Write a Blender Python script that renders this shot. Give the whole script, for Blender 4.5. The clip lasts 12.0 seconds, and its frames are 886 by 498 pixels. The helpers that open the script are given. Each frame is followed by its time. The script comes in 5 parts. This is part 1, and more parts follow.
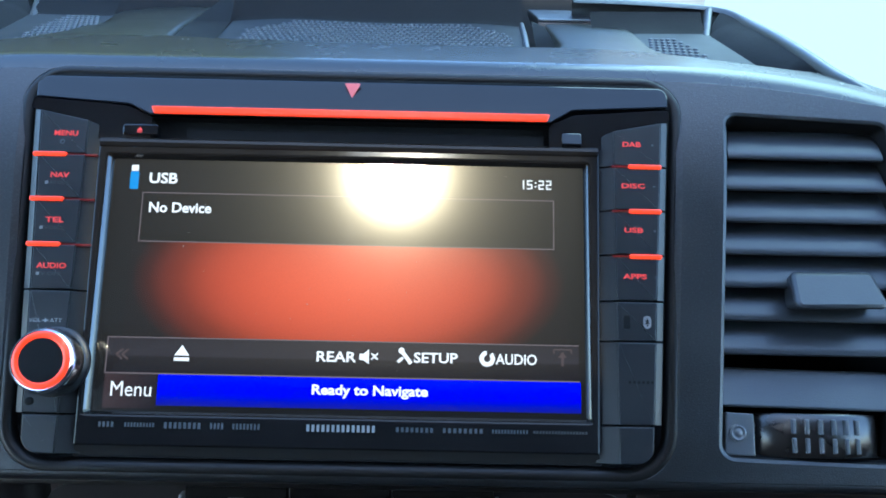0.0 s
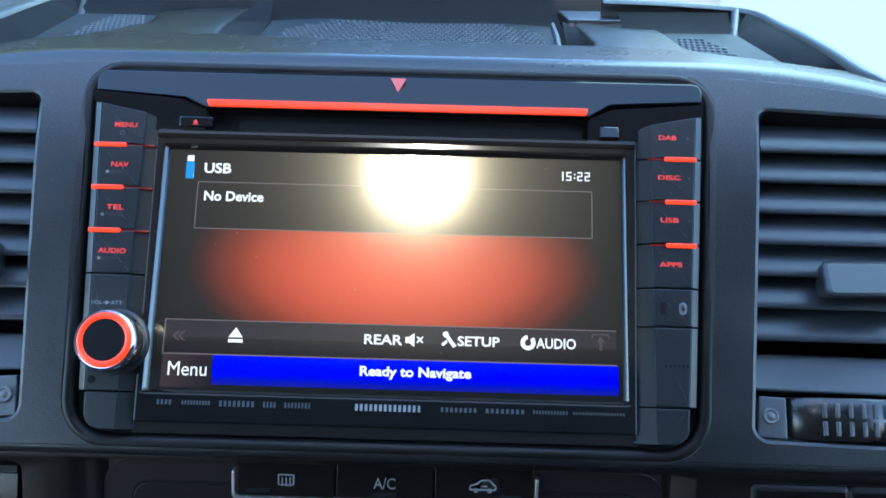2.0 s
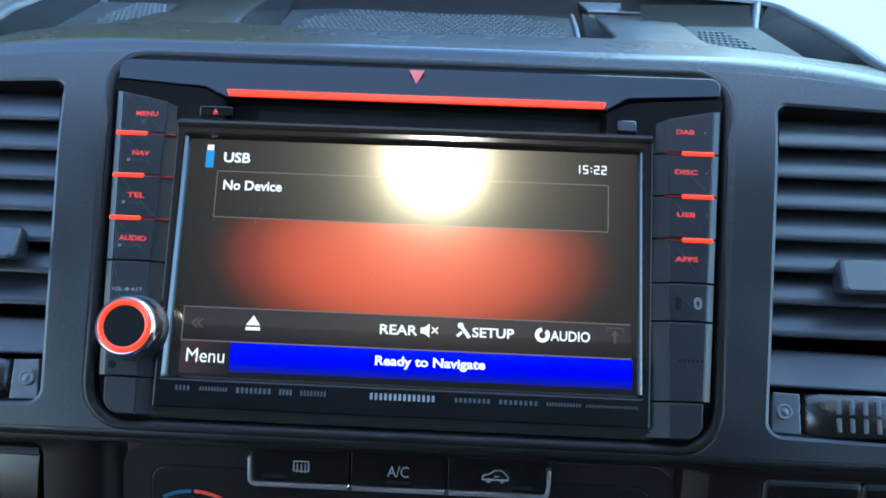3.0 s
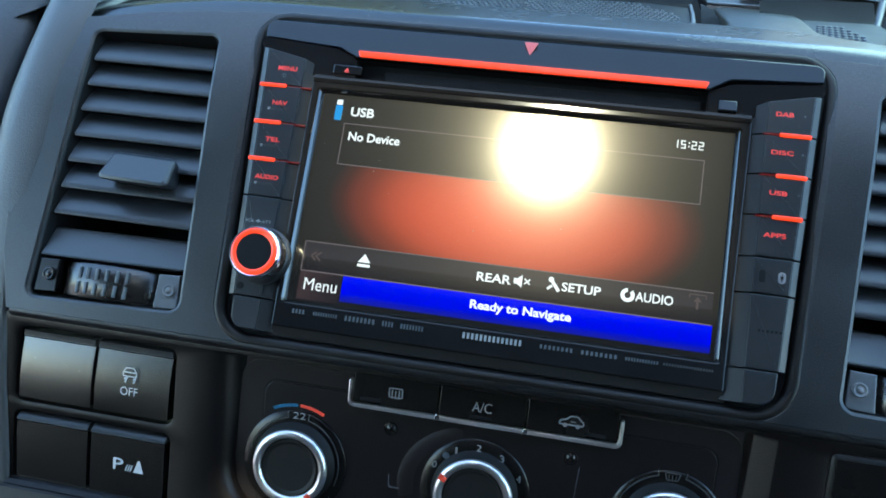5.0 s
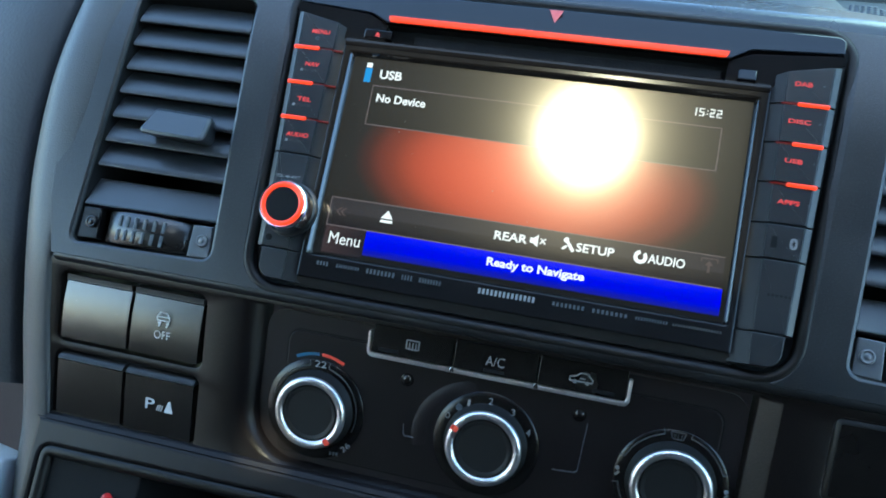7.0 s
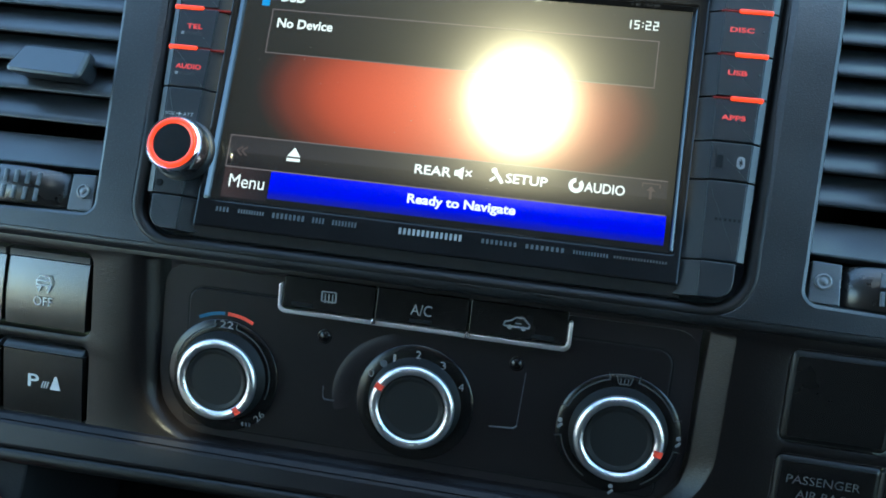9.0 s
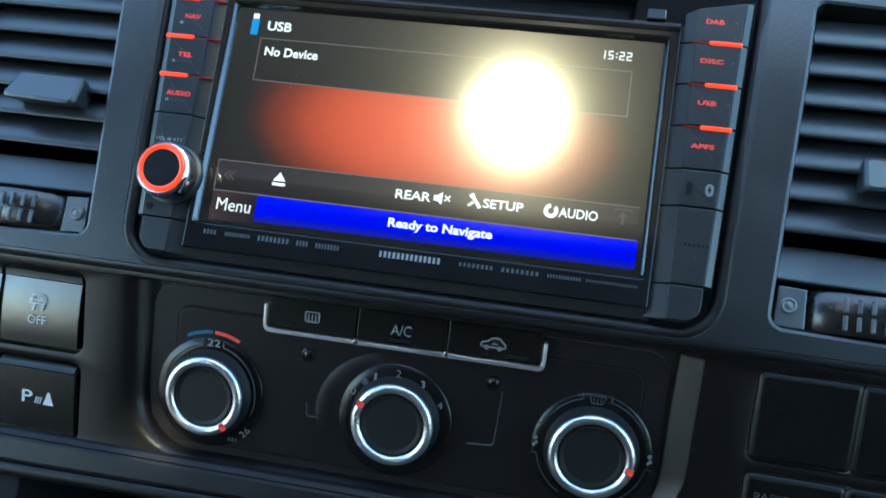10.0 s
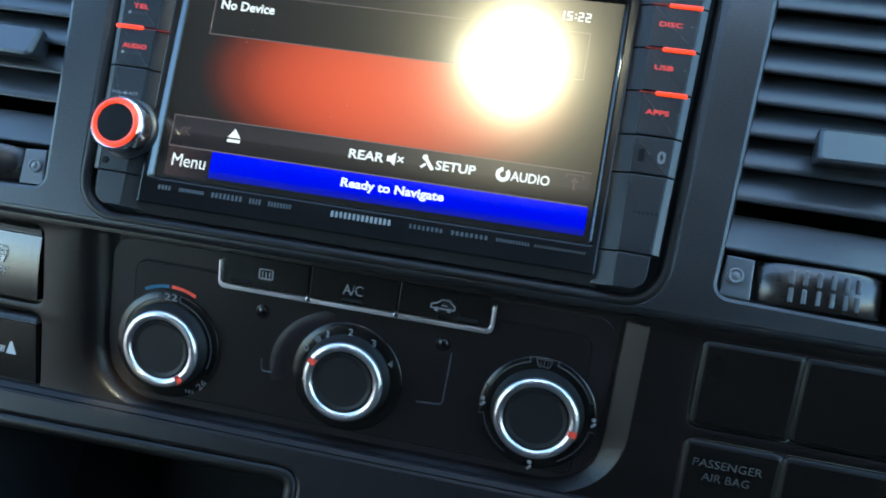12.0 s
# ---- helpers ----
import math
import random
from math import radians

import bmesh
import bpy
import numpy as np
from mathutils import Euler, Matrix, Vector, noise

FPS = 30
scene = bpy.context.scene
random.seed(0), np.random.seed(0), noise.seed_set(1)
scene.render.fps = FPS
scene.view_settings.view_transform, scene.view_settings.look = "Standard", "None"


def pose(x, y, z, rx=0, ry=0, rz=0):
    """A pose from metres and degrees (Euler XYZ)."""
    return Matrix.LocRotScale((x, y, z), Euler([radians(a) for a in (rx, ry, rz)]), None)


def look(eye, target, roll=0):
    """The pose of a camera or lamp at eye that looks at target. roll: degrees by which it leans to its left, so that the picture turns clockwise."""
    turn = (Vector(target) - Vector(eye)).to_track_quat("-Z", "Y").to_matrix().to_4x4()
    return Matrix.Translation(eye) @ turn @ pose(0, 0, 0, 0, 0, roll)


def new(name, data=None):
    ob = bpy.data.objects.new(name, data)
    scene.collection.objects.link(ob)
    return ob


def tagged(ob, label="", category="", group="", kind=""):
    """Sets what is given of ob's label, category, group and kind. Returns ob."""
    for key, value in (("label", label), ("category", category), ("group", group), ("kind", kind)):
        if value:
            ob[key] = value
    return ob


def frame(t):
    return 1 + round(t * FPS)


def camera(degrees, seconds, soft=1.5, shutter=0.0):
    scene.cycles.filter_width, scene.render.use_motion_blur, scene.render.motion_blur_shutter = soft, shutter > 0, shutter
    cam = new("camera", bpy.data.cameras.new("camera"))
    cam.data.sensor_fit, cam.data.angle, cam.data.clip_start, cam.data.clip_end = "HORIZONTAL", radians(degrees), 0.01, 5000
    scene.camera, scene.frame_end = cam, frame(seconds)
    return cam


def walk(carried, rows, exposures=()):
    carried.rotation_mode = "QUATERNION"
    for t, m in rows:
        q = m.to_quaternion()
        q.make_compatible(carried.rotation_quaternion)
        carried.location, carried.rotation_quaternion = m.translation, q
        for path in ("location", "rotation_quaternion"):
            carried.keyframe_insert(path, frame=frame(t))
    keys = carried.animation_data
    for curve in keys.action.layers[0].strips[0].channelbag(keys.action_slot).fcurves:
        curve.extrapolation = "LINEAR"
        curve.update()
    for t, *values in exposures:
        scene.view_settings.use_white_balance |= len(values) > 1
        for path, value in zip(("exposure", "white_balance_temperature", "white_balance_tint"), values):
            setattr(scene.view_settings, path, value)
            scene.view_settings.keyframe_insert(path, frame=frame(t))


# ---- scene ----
cam = camera(57.43, 12.0, soft=1.75, shutter=0.18)
# the console leans back; everything on it is placed in its own frame
DASH = pose(0, 0, 1.05, -25, 0, 0)
PATH = [
    (0, (0.02959, -0.25915, -0.03497), (0.03136, -0.01354, 0.01166), 1.12),
    (0.5, (0.01964, -0.25242, -0.03595), (0.02092, -0.00681, 0.01067), 1.08),
    (1, (0.02032, -0.25986, -0.03640), (0.02060, -0.01435, 0.01079), 1.15),
    (1.5, (0.01795, -0.25962, -0.03849), (0.01701, -0.01376, 0.00681), 1.37),
    (2, (0.01926, -0.26856, -0.04262), (0.01737, -0.02320, 0.00528), 1.63),
    (2.5, (0.01929, -0.26935, -0.04204), (0.01681, -0.02386, 0.00515), 1.92),
    (2.7, (0.01925, -0.27016, -0.04102), (0.01540, -0.02436, 0.00447), 2.12),
    (4.3, (0.02123, -0.28225, -0.05709), (-0.00704, -0.03729, -0.01589), 6.68),
    (4.5, (0.02153, -0.28878, -0.05649), (-0.01129, -0.04415, -0.01672), 7.41),
    (5, (0.02571, -0.29134, -0.06107), (-0.01410, -0.04783, -0.02087), 8.78),
    (5.5, (0.03960, -0.29881, -0.06335), (-0.00516, -0.05592, -0.02459), 9.71),
    (6, (0.05243, -0.30591, -0.06027), (0.00541, -0.06340, -0.02187), 10.31),
    (6.5, (0.04699, -0.30387, -0.06916), (-0.00460, -0.06207, -0.03217), 10.96),
    (7, (0.03823, -0.29785, -0.07450), (-0.01426, -0.05611, -0.03834), 11.20),
    (7.1, (0.03208, -0.29178, -0.08177), (-0.01639, -0.04959, -0.04309), 11.03),
    (7.2, (0.02426, -0.27655, -0.06971), (-0.02446, -0.03195, -0.05251), 10.08),
    (7.3, (0.01718, -0.25965, -0.08517), (-0.03381, -0.01560, -0.06685), 10.42),
    (7.4, (0.02032, -0.25131, -0.10455), (-0.03554, -0.00989, -0.07144), 11.35),
    (7.5, (0.02609, -0.25269, -0.11229), (-0.02534, -0.01292, -0.06365), 11.51),
    (7.7, (0.03247, -0.25648, -0.08822), (-0.01247, -0.01406, -0.04685), 10.31),
    (9.3, (0.04497, -0.26319, -0.08503), (0.01017, -0.01824, -0.04913), 8.29),
    (9.5, (0.04696, -0.26340, -0.08358), (0.01189, -0.01875, -0.04589), 8.35),
    (10, (0.05231, -0.27098, -0.08045), (0.01548, -0.02659, -0.04280), 8.57),
    (10.5, (0.05293, -0.27370, -0.07594), (0.01578, -0.02939, -0.03814), 8.80),
    (11, (0.05208, -0.27473, -0.07845), (0.01427, -0.03088, -0.03841), 9.17),
    (11.5, (0.05280, -0.27567, -0.07744), (0.01098, -0.03134, -0.04493), 9.88),
    (12, (0.07217, -0.26943, -0.07098), (0.03394, -0.02317, -0.05107), 9.86),
]
walk(cam, [(t, DASH @ look(eye, target, roll)) for t, eye, target, roll in PATH], [(0, 2.02, 5300, 0), (2.7, 2.02, 5300, 0), (4.5, 1.93, 5620, -6), (7.1, 1.93, 5600, -7), (7.5, 1.95, 5560, -14), (9.4, 2.0, 5500, -12), (10.5, 2.0, 5500, -8), (12, 2.0, 5500, -8)])

# ---- world, sun and light ----
SUN_DIR = DASH.to_3x3() @ Vector((-0.0282, -0.9413, 0.3363))
world = bpy.data.worlds.new("sky")
scene.world = world
world.use_nodes = True
wn = world.node_tree.nodes
sky = wn.new("ShaderNodeTexSky")
sky.sky_type, sky.sun_disc = "NISHITA", False
sky.sun_elevation = math.asin(SUN_DIR.normalized().z)
sky.sun_rotation = math.atan2(SUN_DIR.x, SUN_DIR.y)
world.node_tree.links.new(sky.outputs[0], wn["Background"].inputs[0])
wn["Background"].inputs[1].default_value = 0.355
sun_data = bpy.data.lights.new("sun", "SUN")
sun_data.energy, sun_data.angle, sun_data.color = 2.2, radians(0.53), (1.0, 0.82, 0.56)
sun = new("sun", sun_data)
sun.matrix_world = look(SUN_DIR * 3, (0, 0, 0))
LIT = 2 ** -1.9  # brightness of lit marks against the daylight


# ---- materials ----
def material(name, colour, rough=0.4, metal=0.0, grain=0.0, grain_size=0.0006, wear=0.15, spec=0.5, emit=None, strength=1.0, sparkle=0.0):
    m = bpy.data.materials.new(name)
    m.use_nodes = True
    t = m.node_tree
    b = t.nodes["Principled BSDF"]
    b.inputs["Roughness"].default_value = rough
    b.inputs["Metallic"].default_value = metal
    b.inputs["Specular IOR Level"].default_value = spec
    b.inputs["Base Color"].default_value = (*colour, 1)
    if emit:
        b.inputs["Emission Color"].default_value = (*emit, 1)
        b.inputs["Emission Strength"].default_value = strength * LIT
    co = t.nodes.new("ShaderNodeTexCoord")
    if wear > 0:
        # broad patches of dust and handling, in colour and in gloss
        n = t.nodes.new("ShaderNodeTexNoise")
        n.inputs["Scale"].default_value, n.inputs["Detail"].default_value = 45, 6
        t.links.new(co.outputs["Object"], n.inputs["Vector"])
        mix = t.nodes.new("ShaderNodeMix")
        mix.data_type = "RGBA"
        lo = tuple(c * (1 - wear) for c in colour)
        hi = tuple(min(1, c * (1 + wear) + 0.004 * wear) for c in colour)
        mix.inputs[6].default_value, mix.inputs[7].default_value = (*lo, 1), (*hi, 1)
        t.links.new(n.outputs["Fac"], mix.inputs[0])
        t.links.new(mix.outputs[2], b.inputs["Base Color"])
        r = t.nodes.new("ShaderNodeMapRange")
        r.inputs["To Min"].default_value, r.inputs["To Max"].default_value = rough * (1 - wear), min(1, rough * (1 + wear))
        t.links.new(n.outputs["Fac"], r.inputs["Value"])
        t.links.new(r.outputs[0], b.inputs["Roughness"])
    if sparkle > 0:
        # sparkle of light on the grain's tips, put into the colour
        s = t.nodes.new("ShaderNodeTexNoise")
        s.inputs["Scale"].default_value, s.inputs["Detail"].default_value = 1500, 2
        t.links.new(co.outputs["Object"], s.inputs["Vector"])
        tips = t.nodes.new("ShaderNodeMapRange")
        tips.inputs["From Min"].default_value, tips.inputs["From Max"].default_value = 0.5, 0.72
        tips.inputs["To Min"].default_value, tips.inputs["To Max"].default_value = 0.0, 1.0
        t.links.new(s.outputs["Fac"], tips.inputs["Value"])
        top = t.nodes.new("ShaderNodeMix")
        top.data_type = "RGBA"
        top.inputs[7].default_value = (*(min(1, c * (1 + 2.2 * sparkle)) for c in colour), 1)
        t.links.new(mix.outputs[2], top.inputs[6])
        t.links.new(tips.outputs[0], top.inputs[0])
        t.links.new(top.outputs[2], b.inputs["Base Color"])
    if grain > 0:
        # moulded grain: small cells over a finer noise
        v = t.nodes.new("ShaderNodeTexVoronoi")
        v.feature = "SMOOTH_F1"
        v.inputs["Scale"].default_value = 1 / grain_size
        f = t.nodes.new("ShaderNodeTexNoise")
        f.inputs["Scale"].default_value, f.inputs["Detail"].default_value = 0.8 / grain_size, 2
        add = t.nodes.new("ShaderNodeMath")
        add.operation = "ADD"
        bump = t.nodes.new("ShaderNodeBump")
        bump.inputs["Strength"].default_value, bump.inputs["Distance"].default_value = grain, 0.0002
        t.links.new(co.outputs["Object"], v.inputs["Vector"])
        t.links.new(co.outputs["Object"], f.inputs["Vector"])
        t.links.new(v.outputs["Distance"], add.inputs[0])
        t.links.new(f.outputs["Fac"], add.inputs[1])
        t.links.new(add.outputs[0], bump.inputs["Height"])
        t.links.new(bump.outputs[0], b.inputs["Normal"])
    return m


def film(m):
    """The satin touch film over the display: a clear core and a wide veil round bright reflections."""
    b = m.node_tree.nodes["Principled BSDF"]
    for link in list(b.inputs["Roughness"].links):
        m.node_tree.links.remove(link)
    b.inputs["Roughness"].default_value = 0.13
    b.inputs["Specular IOR Level"].default_value = 0.6
    b.inputs["Specular Tint"].default_value = (1.0, 0.90, 0.74, 1)
    b.inputs["Coat Weight"].default_value = 0.105
    b.inputs["Coat Roughness"].default_value = 0.37


FASCIA = material("grained_plastic", (0.0063, 0.0066, 0.0072), 0.36, spec=0.54, grain=0.28, grain_size=0.00035, wear=0.3, sparkle=0.9)
MOULD = material("side_moulding_plastic", (0.036, 0.037, 0.038), 0.46, grain=0.4, grain_size=0.0006, wear=0.2)
SHELF = material("console_edge_plastic", (0.0056, 0.0044, 0.0050), 0.4, spec=0.22, grain=0.25, grain_size=0.0004, wear=0.25)
MAT = material("rubber_tray_mat", (0.009, 0.011, 0.015), 0.55, spec=0.25, wear=0.2)
TOP = material("soft_dash_plastic", (0.0075, 0.0085, 0.0062), 0.30, spec=0.4, grain=0.3, grain_size=0.0006, wear=0.2)
CROWN = material("smooth_dash_plastic", (0.0062, 0.0067, 0.0070), 0.27, spec=0.6, grain=0.04, grain_size=0.0005, wear=0.06)
# lighter and bluer than the mat: sky light on the pads put into colour
PAD = material("sky_lit_rubber_pads", (0.030, 0.036, 0.046), 0.42, wear=0.2)
RIM = material("satin_rim_plastic", (0.030, 0.033, 0.036), 0.36, grain=0.15, grain_size=0.0005, wear=0.2)
# tray walls use this too: their recess shade is put into the colour
DARK = material("dark_plastic_and_shade", (0.0045, 0.0046, 0.005), 0.7, grain=0.3, grain_size=0.0007, spec=0.12)
SILL = material("vent_sill_plastic", (0.018, 0.0195, 0.021), 0.36, grain=0.15, grain_size=0.0004, wear=0.2)
GASKET = material("black_surround_plastic", (0.0036, 0.0030, 0.0025), 0.42, spec=0.26, grain=0.2, grain_size=0.0005, wear=0.3)
LOWER_MAT = material("lower_fascia_plastic", (0.0040, 0.0030, 0.0028), 0.34, spec=0.23, grain=0.25, grain_size=0.0004, wear=0.3, sparkle=0.7)
LEATHER = material("leather_grained_plastic", (0.016, 0.018, 0.022), 0.55, grain=0.6, grain_size=0.0013)
SLAT = material("vent_plastic", (0.016, 0.0175, 0.0205), 0.36, grain=0.12, grain_size=0.0005)
KEY = material("switch_plastic", (0.0044, 0.0037, 0.0033), 0.26, spec=0.34, grain=0.08, grain_size=0.0004)
RIDGE = material("rolled_gloss_plastic", (0.008, 0.0076, 0.008), 0.13, spec=0.13, wear=0.3)
WHEEL = material("polished_wheel_plastic", (0.010, 0.008, 0.007), 0.27, spec=0.55, wear=0.3)
FRAME = material("climate_frame_plastic", (0.0105, 0.0084, 0.0088), 0.42, spec=0.26, grain=0.12, grain_size=0.0005)
SWITCH = material("satin_switch_plastic", (0.0050, 0.0040, 0.0036), 0.24, spec=0.85, grain=0.1, grain_size=0.0004)
REFLECTION_METAL = material("edge_reflection_metal", (0.07, 0.072, 0.075), 0.16, 1.0, wear=0.2)
TOP_COVER = material("gloss_upper_cover_plastic", (0.005, 0.0055, 0.007), 0.09, spec=0.28, wear=0.3)
COVER = material("gloss_cover_plastic", (0.008, 0.0076, 0.008), 0.09, spec=0.15, wear=0.3)
GLOSS = material("gloss_black_plastic", (0.008, 0.0076, 0.008), 0.06, wear=0.3)
SATIN = material("satin_button_plastic", (0.0125, 0.013, 0.0145), 0.36, spec=0.42, grain=0.08, grain_size=0.0004)
FACET = material("facet_plastic", (0.018, 0.018, 0.0185), 0.35, spec=0.3, grain=0.08, grain_size=0.0004)
CLIMATE = material("climate_plastic", (0.0060, 0.0046, 0.0048), 0.42, spec=0.24, grain=0.12, grain_size=0.0005)
RUBBER = material("rubber_knob_face", (0.005, 0.005, 0.005), 0.55, spec=0.3, grain=0.1, grain_size=0.0005)
# lighter grey for ribs and edges: their highlights put into the colour
CATCHLIGHT = material("light_catching_plastic", (0.070, 0.074, 0.080), 0.32, grain=0.15, grain_size=0.0004, wear=0.25)
HOLE = material("deep_black", (0.006, 0.006, 0.0064), 0.7, spec=0.12)
CHROME = material("chrome", (0.72, 0.73, 0.75), 0.12, 1.0, wear=0.1)
SILVER = material("brushed_silver", (0.64, 0.62, 0.63), 0.36, 1.0, wear=0.15)
GREY_TRIM = material("light_grey_plastic", (0.36, 0.37, 0.38), 0.5, grain=0.3, grain_size=0.0008)
WHITE_PRINT = material("white_print", (0.185, 0.18, 0.18), 0.5, wear=0.1)
KEY_PRINT = material("switch_print", (0.48, 0.47, 0.46), 0.5, wear=0.1)
LOGO_PRINT = material("logo_print", (0.24, 0.24, 0.24), 0.5, wear=0.1)
MARK_PRINT = material("mark_print", (0.045, 0.045, 0.045), 0.5, wear=0.1)
DIM_PRINT = material("dim_print", (0.055, 0.062, 0.070), 0.5, wear=0.1)
BLUE_PRINT = material("blue_print", (0.012, 0.085, 0.16), 0.5, wear=0.1)
RED_PRINT = material("red_print", (0.60, 0.05, 0.025), 0.45, wear=0.1)
HAZARD_RED = material("hazard_red_plastic", (0.42, 0.018, 0.018), 0.3, wear=0.2)
LED = material("red_light_bar", (0.2, 0.01, 0.005), 0.3, emit=(1.0, 0.05, 0.008), strength=1.3)
LED_DIM = material("dim_red_light", (0.05, 0.003, 0.002), 0.3, emit=(1.0, 0.02, 0.015), strength=0.10)
RED_TEXT = material("lit_red_text", (0.1, 0.005, 0.005), 0.4, emit=(1.0, 0.075, 0.075), strength=0.85)
PINK = material("lit_pink_mark", (0.2, 0.05, 0.06), 0.4, emit=(1.0, 0.22, 0.26), strength=0.5)
UI_WHITE = material("display_white", (0.004, 0.004, 0.004), 0.2, emit=(1.0, 0.95, 0.93), strength=1.15)
UI_LINE = material("display_line", (0.004, 0.004, 0.004), 0.2, emit=(0.75, 0.55, 0.58), strength=0.22)
UI_FAINT = material("display_faint", (0.004, 0.004, 0.004), 0.2, emit=(0.75, 0.5, 0.5), strength=0.12)
UI_ICON_BLUE = material("display_icon_blue", (0.01, 0.01, 0.01), 0.2, emit=(0.01, 0.34, 0.85), strength=0.8)
for m in (UI_WHITE, UI_LINE, UI_FAINT, UI_ICON_BLUE):
    film(m)
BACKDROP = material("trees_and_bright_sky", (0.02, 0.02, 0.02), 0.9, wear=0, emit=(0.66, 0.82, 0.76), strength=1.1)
# unseen green sheet, added to keep blue sky out of the dash reflections
TREES = material("unseen_tree_green", (0.03, 0.045, 0.02), 0.9, wear=0.4, emit=(0.055, 0.075, 0.045), strength=1.0)
HAZE_GLOW = material("haze_fill_glow", (0.02, 0.02, 0.02), 0.9, wear=0, emit=(0.58, 0.82, 0.90), strength=1.3)
# glow raised with height, out of view, to brighten the crown and right side
ht = HAZE_GLOW.node_tree
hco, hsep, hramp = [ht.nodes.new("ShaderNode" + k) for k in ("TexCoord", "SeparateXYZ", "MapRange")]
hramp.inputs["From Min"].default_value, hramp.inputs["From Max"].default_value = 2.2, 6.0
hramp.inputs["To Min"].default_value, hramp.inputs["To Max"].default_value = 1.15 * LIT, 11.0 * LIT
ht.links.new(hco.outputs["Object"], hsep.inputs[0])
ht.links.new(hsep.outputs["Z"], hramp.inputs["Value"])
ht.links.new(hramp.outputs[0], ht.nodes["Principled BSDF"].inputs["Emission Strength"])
# green left part is unseen, added to dim what the dash top reflects
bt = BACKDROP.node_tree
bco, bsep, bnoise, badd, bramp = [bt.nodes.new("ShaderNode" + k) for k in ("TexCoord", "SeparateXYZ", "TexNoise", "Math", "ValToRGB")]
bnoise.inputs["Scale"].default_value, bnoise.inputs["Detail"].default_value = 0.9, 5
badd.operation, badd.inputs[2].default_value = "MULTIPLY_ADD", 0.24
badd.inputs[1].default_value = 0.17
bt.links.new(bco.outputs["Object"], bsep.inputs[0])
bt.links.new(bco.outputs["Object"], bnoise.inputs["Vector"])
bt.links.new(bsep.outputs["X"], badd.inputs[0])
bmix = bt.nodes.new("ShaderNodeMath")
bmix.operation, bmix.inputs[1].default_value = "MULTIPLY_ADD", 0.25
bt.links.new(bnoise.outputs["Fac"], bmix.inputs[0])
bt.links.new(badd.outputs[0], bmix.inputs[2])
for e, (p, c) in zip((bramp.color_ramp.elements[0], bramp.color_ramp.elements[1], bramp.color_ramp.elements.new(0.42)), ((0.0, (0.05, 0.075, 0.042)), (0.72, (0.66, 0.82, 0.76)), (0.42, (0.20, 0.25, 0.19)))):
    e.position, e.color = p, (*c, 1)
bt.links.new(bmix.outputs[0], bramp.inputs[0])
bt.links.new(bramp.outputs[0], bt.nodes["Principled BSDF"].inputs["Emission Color"])


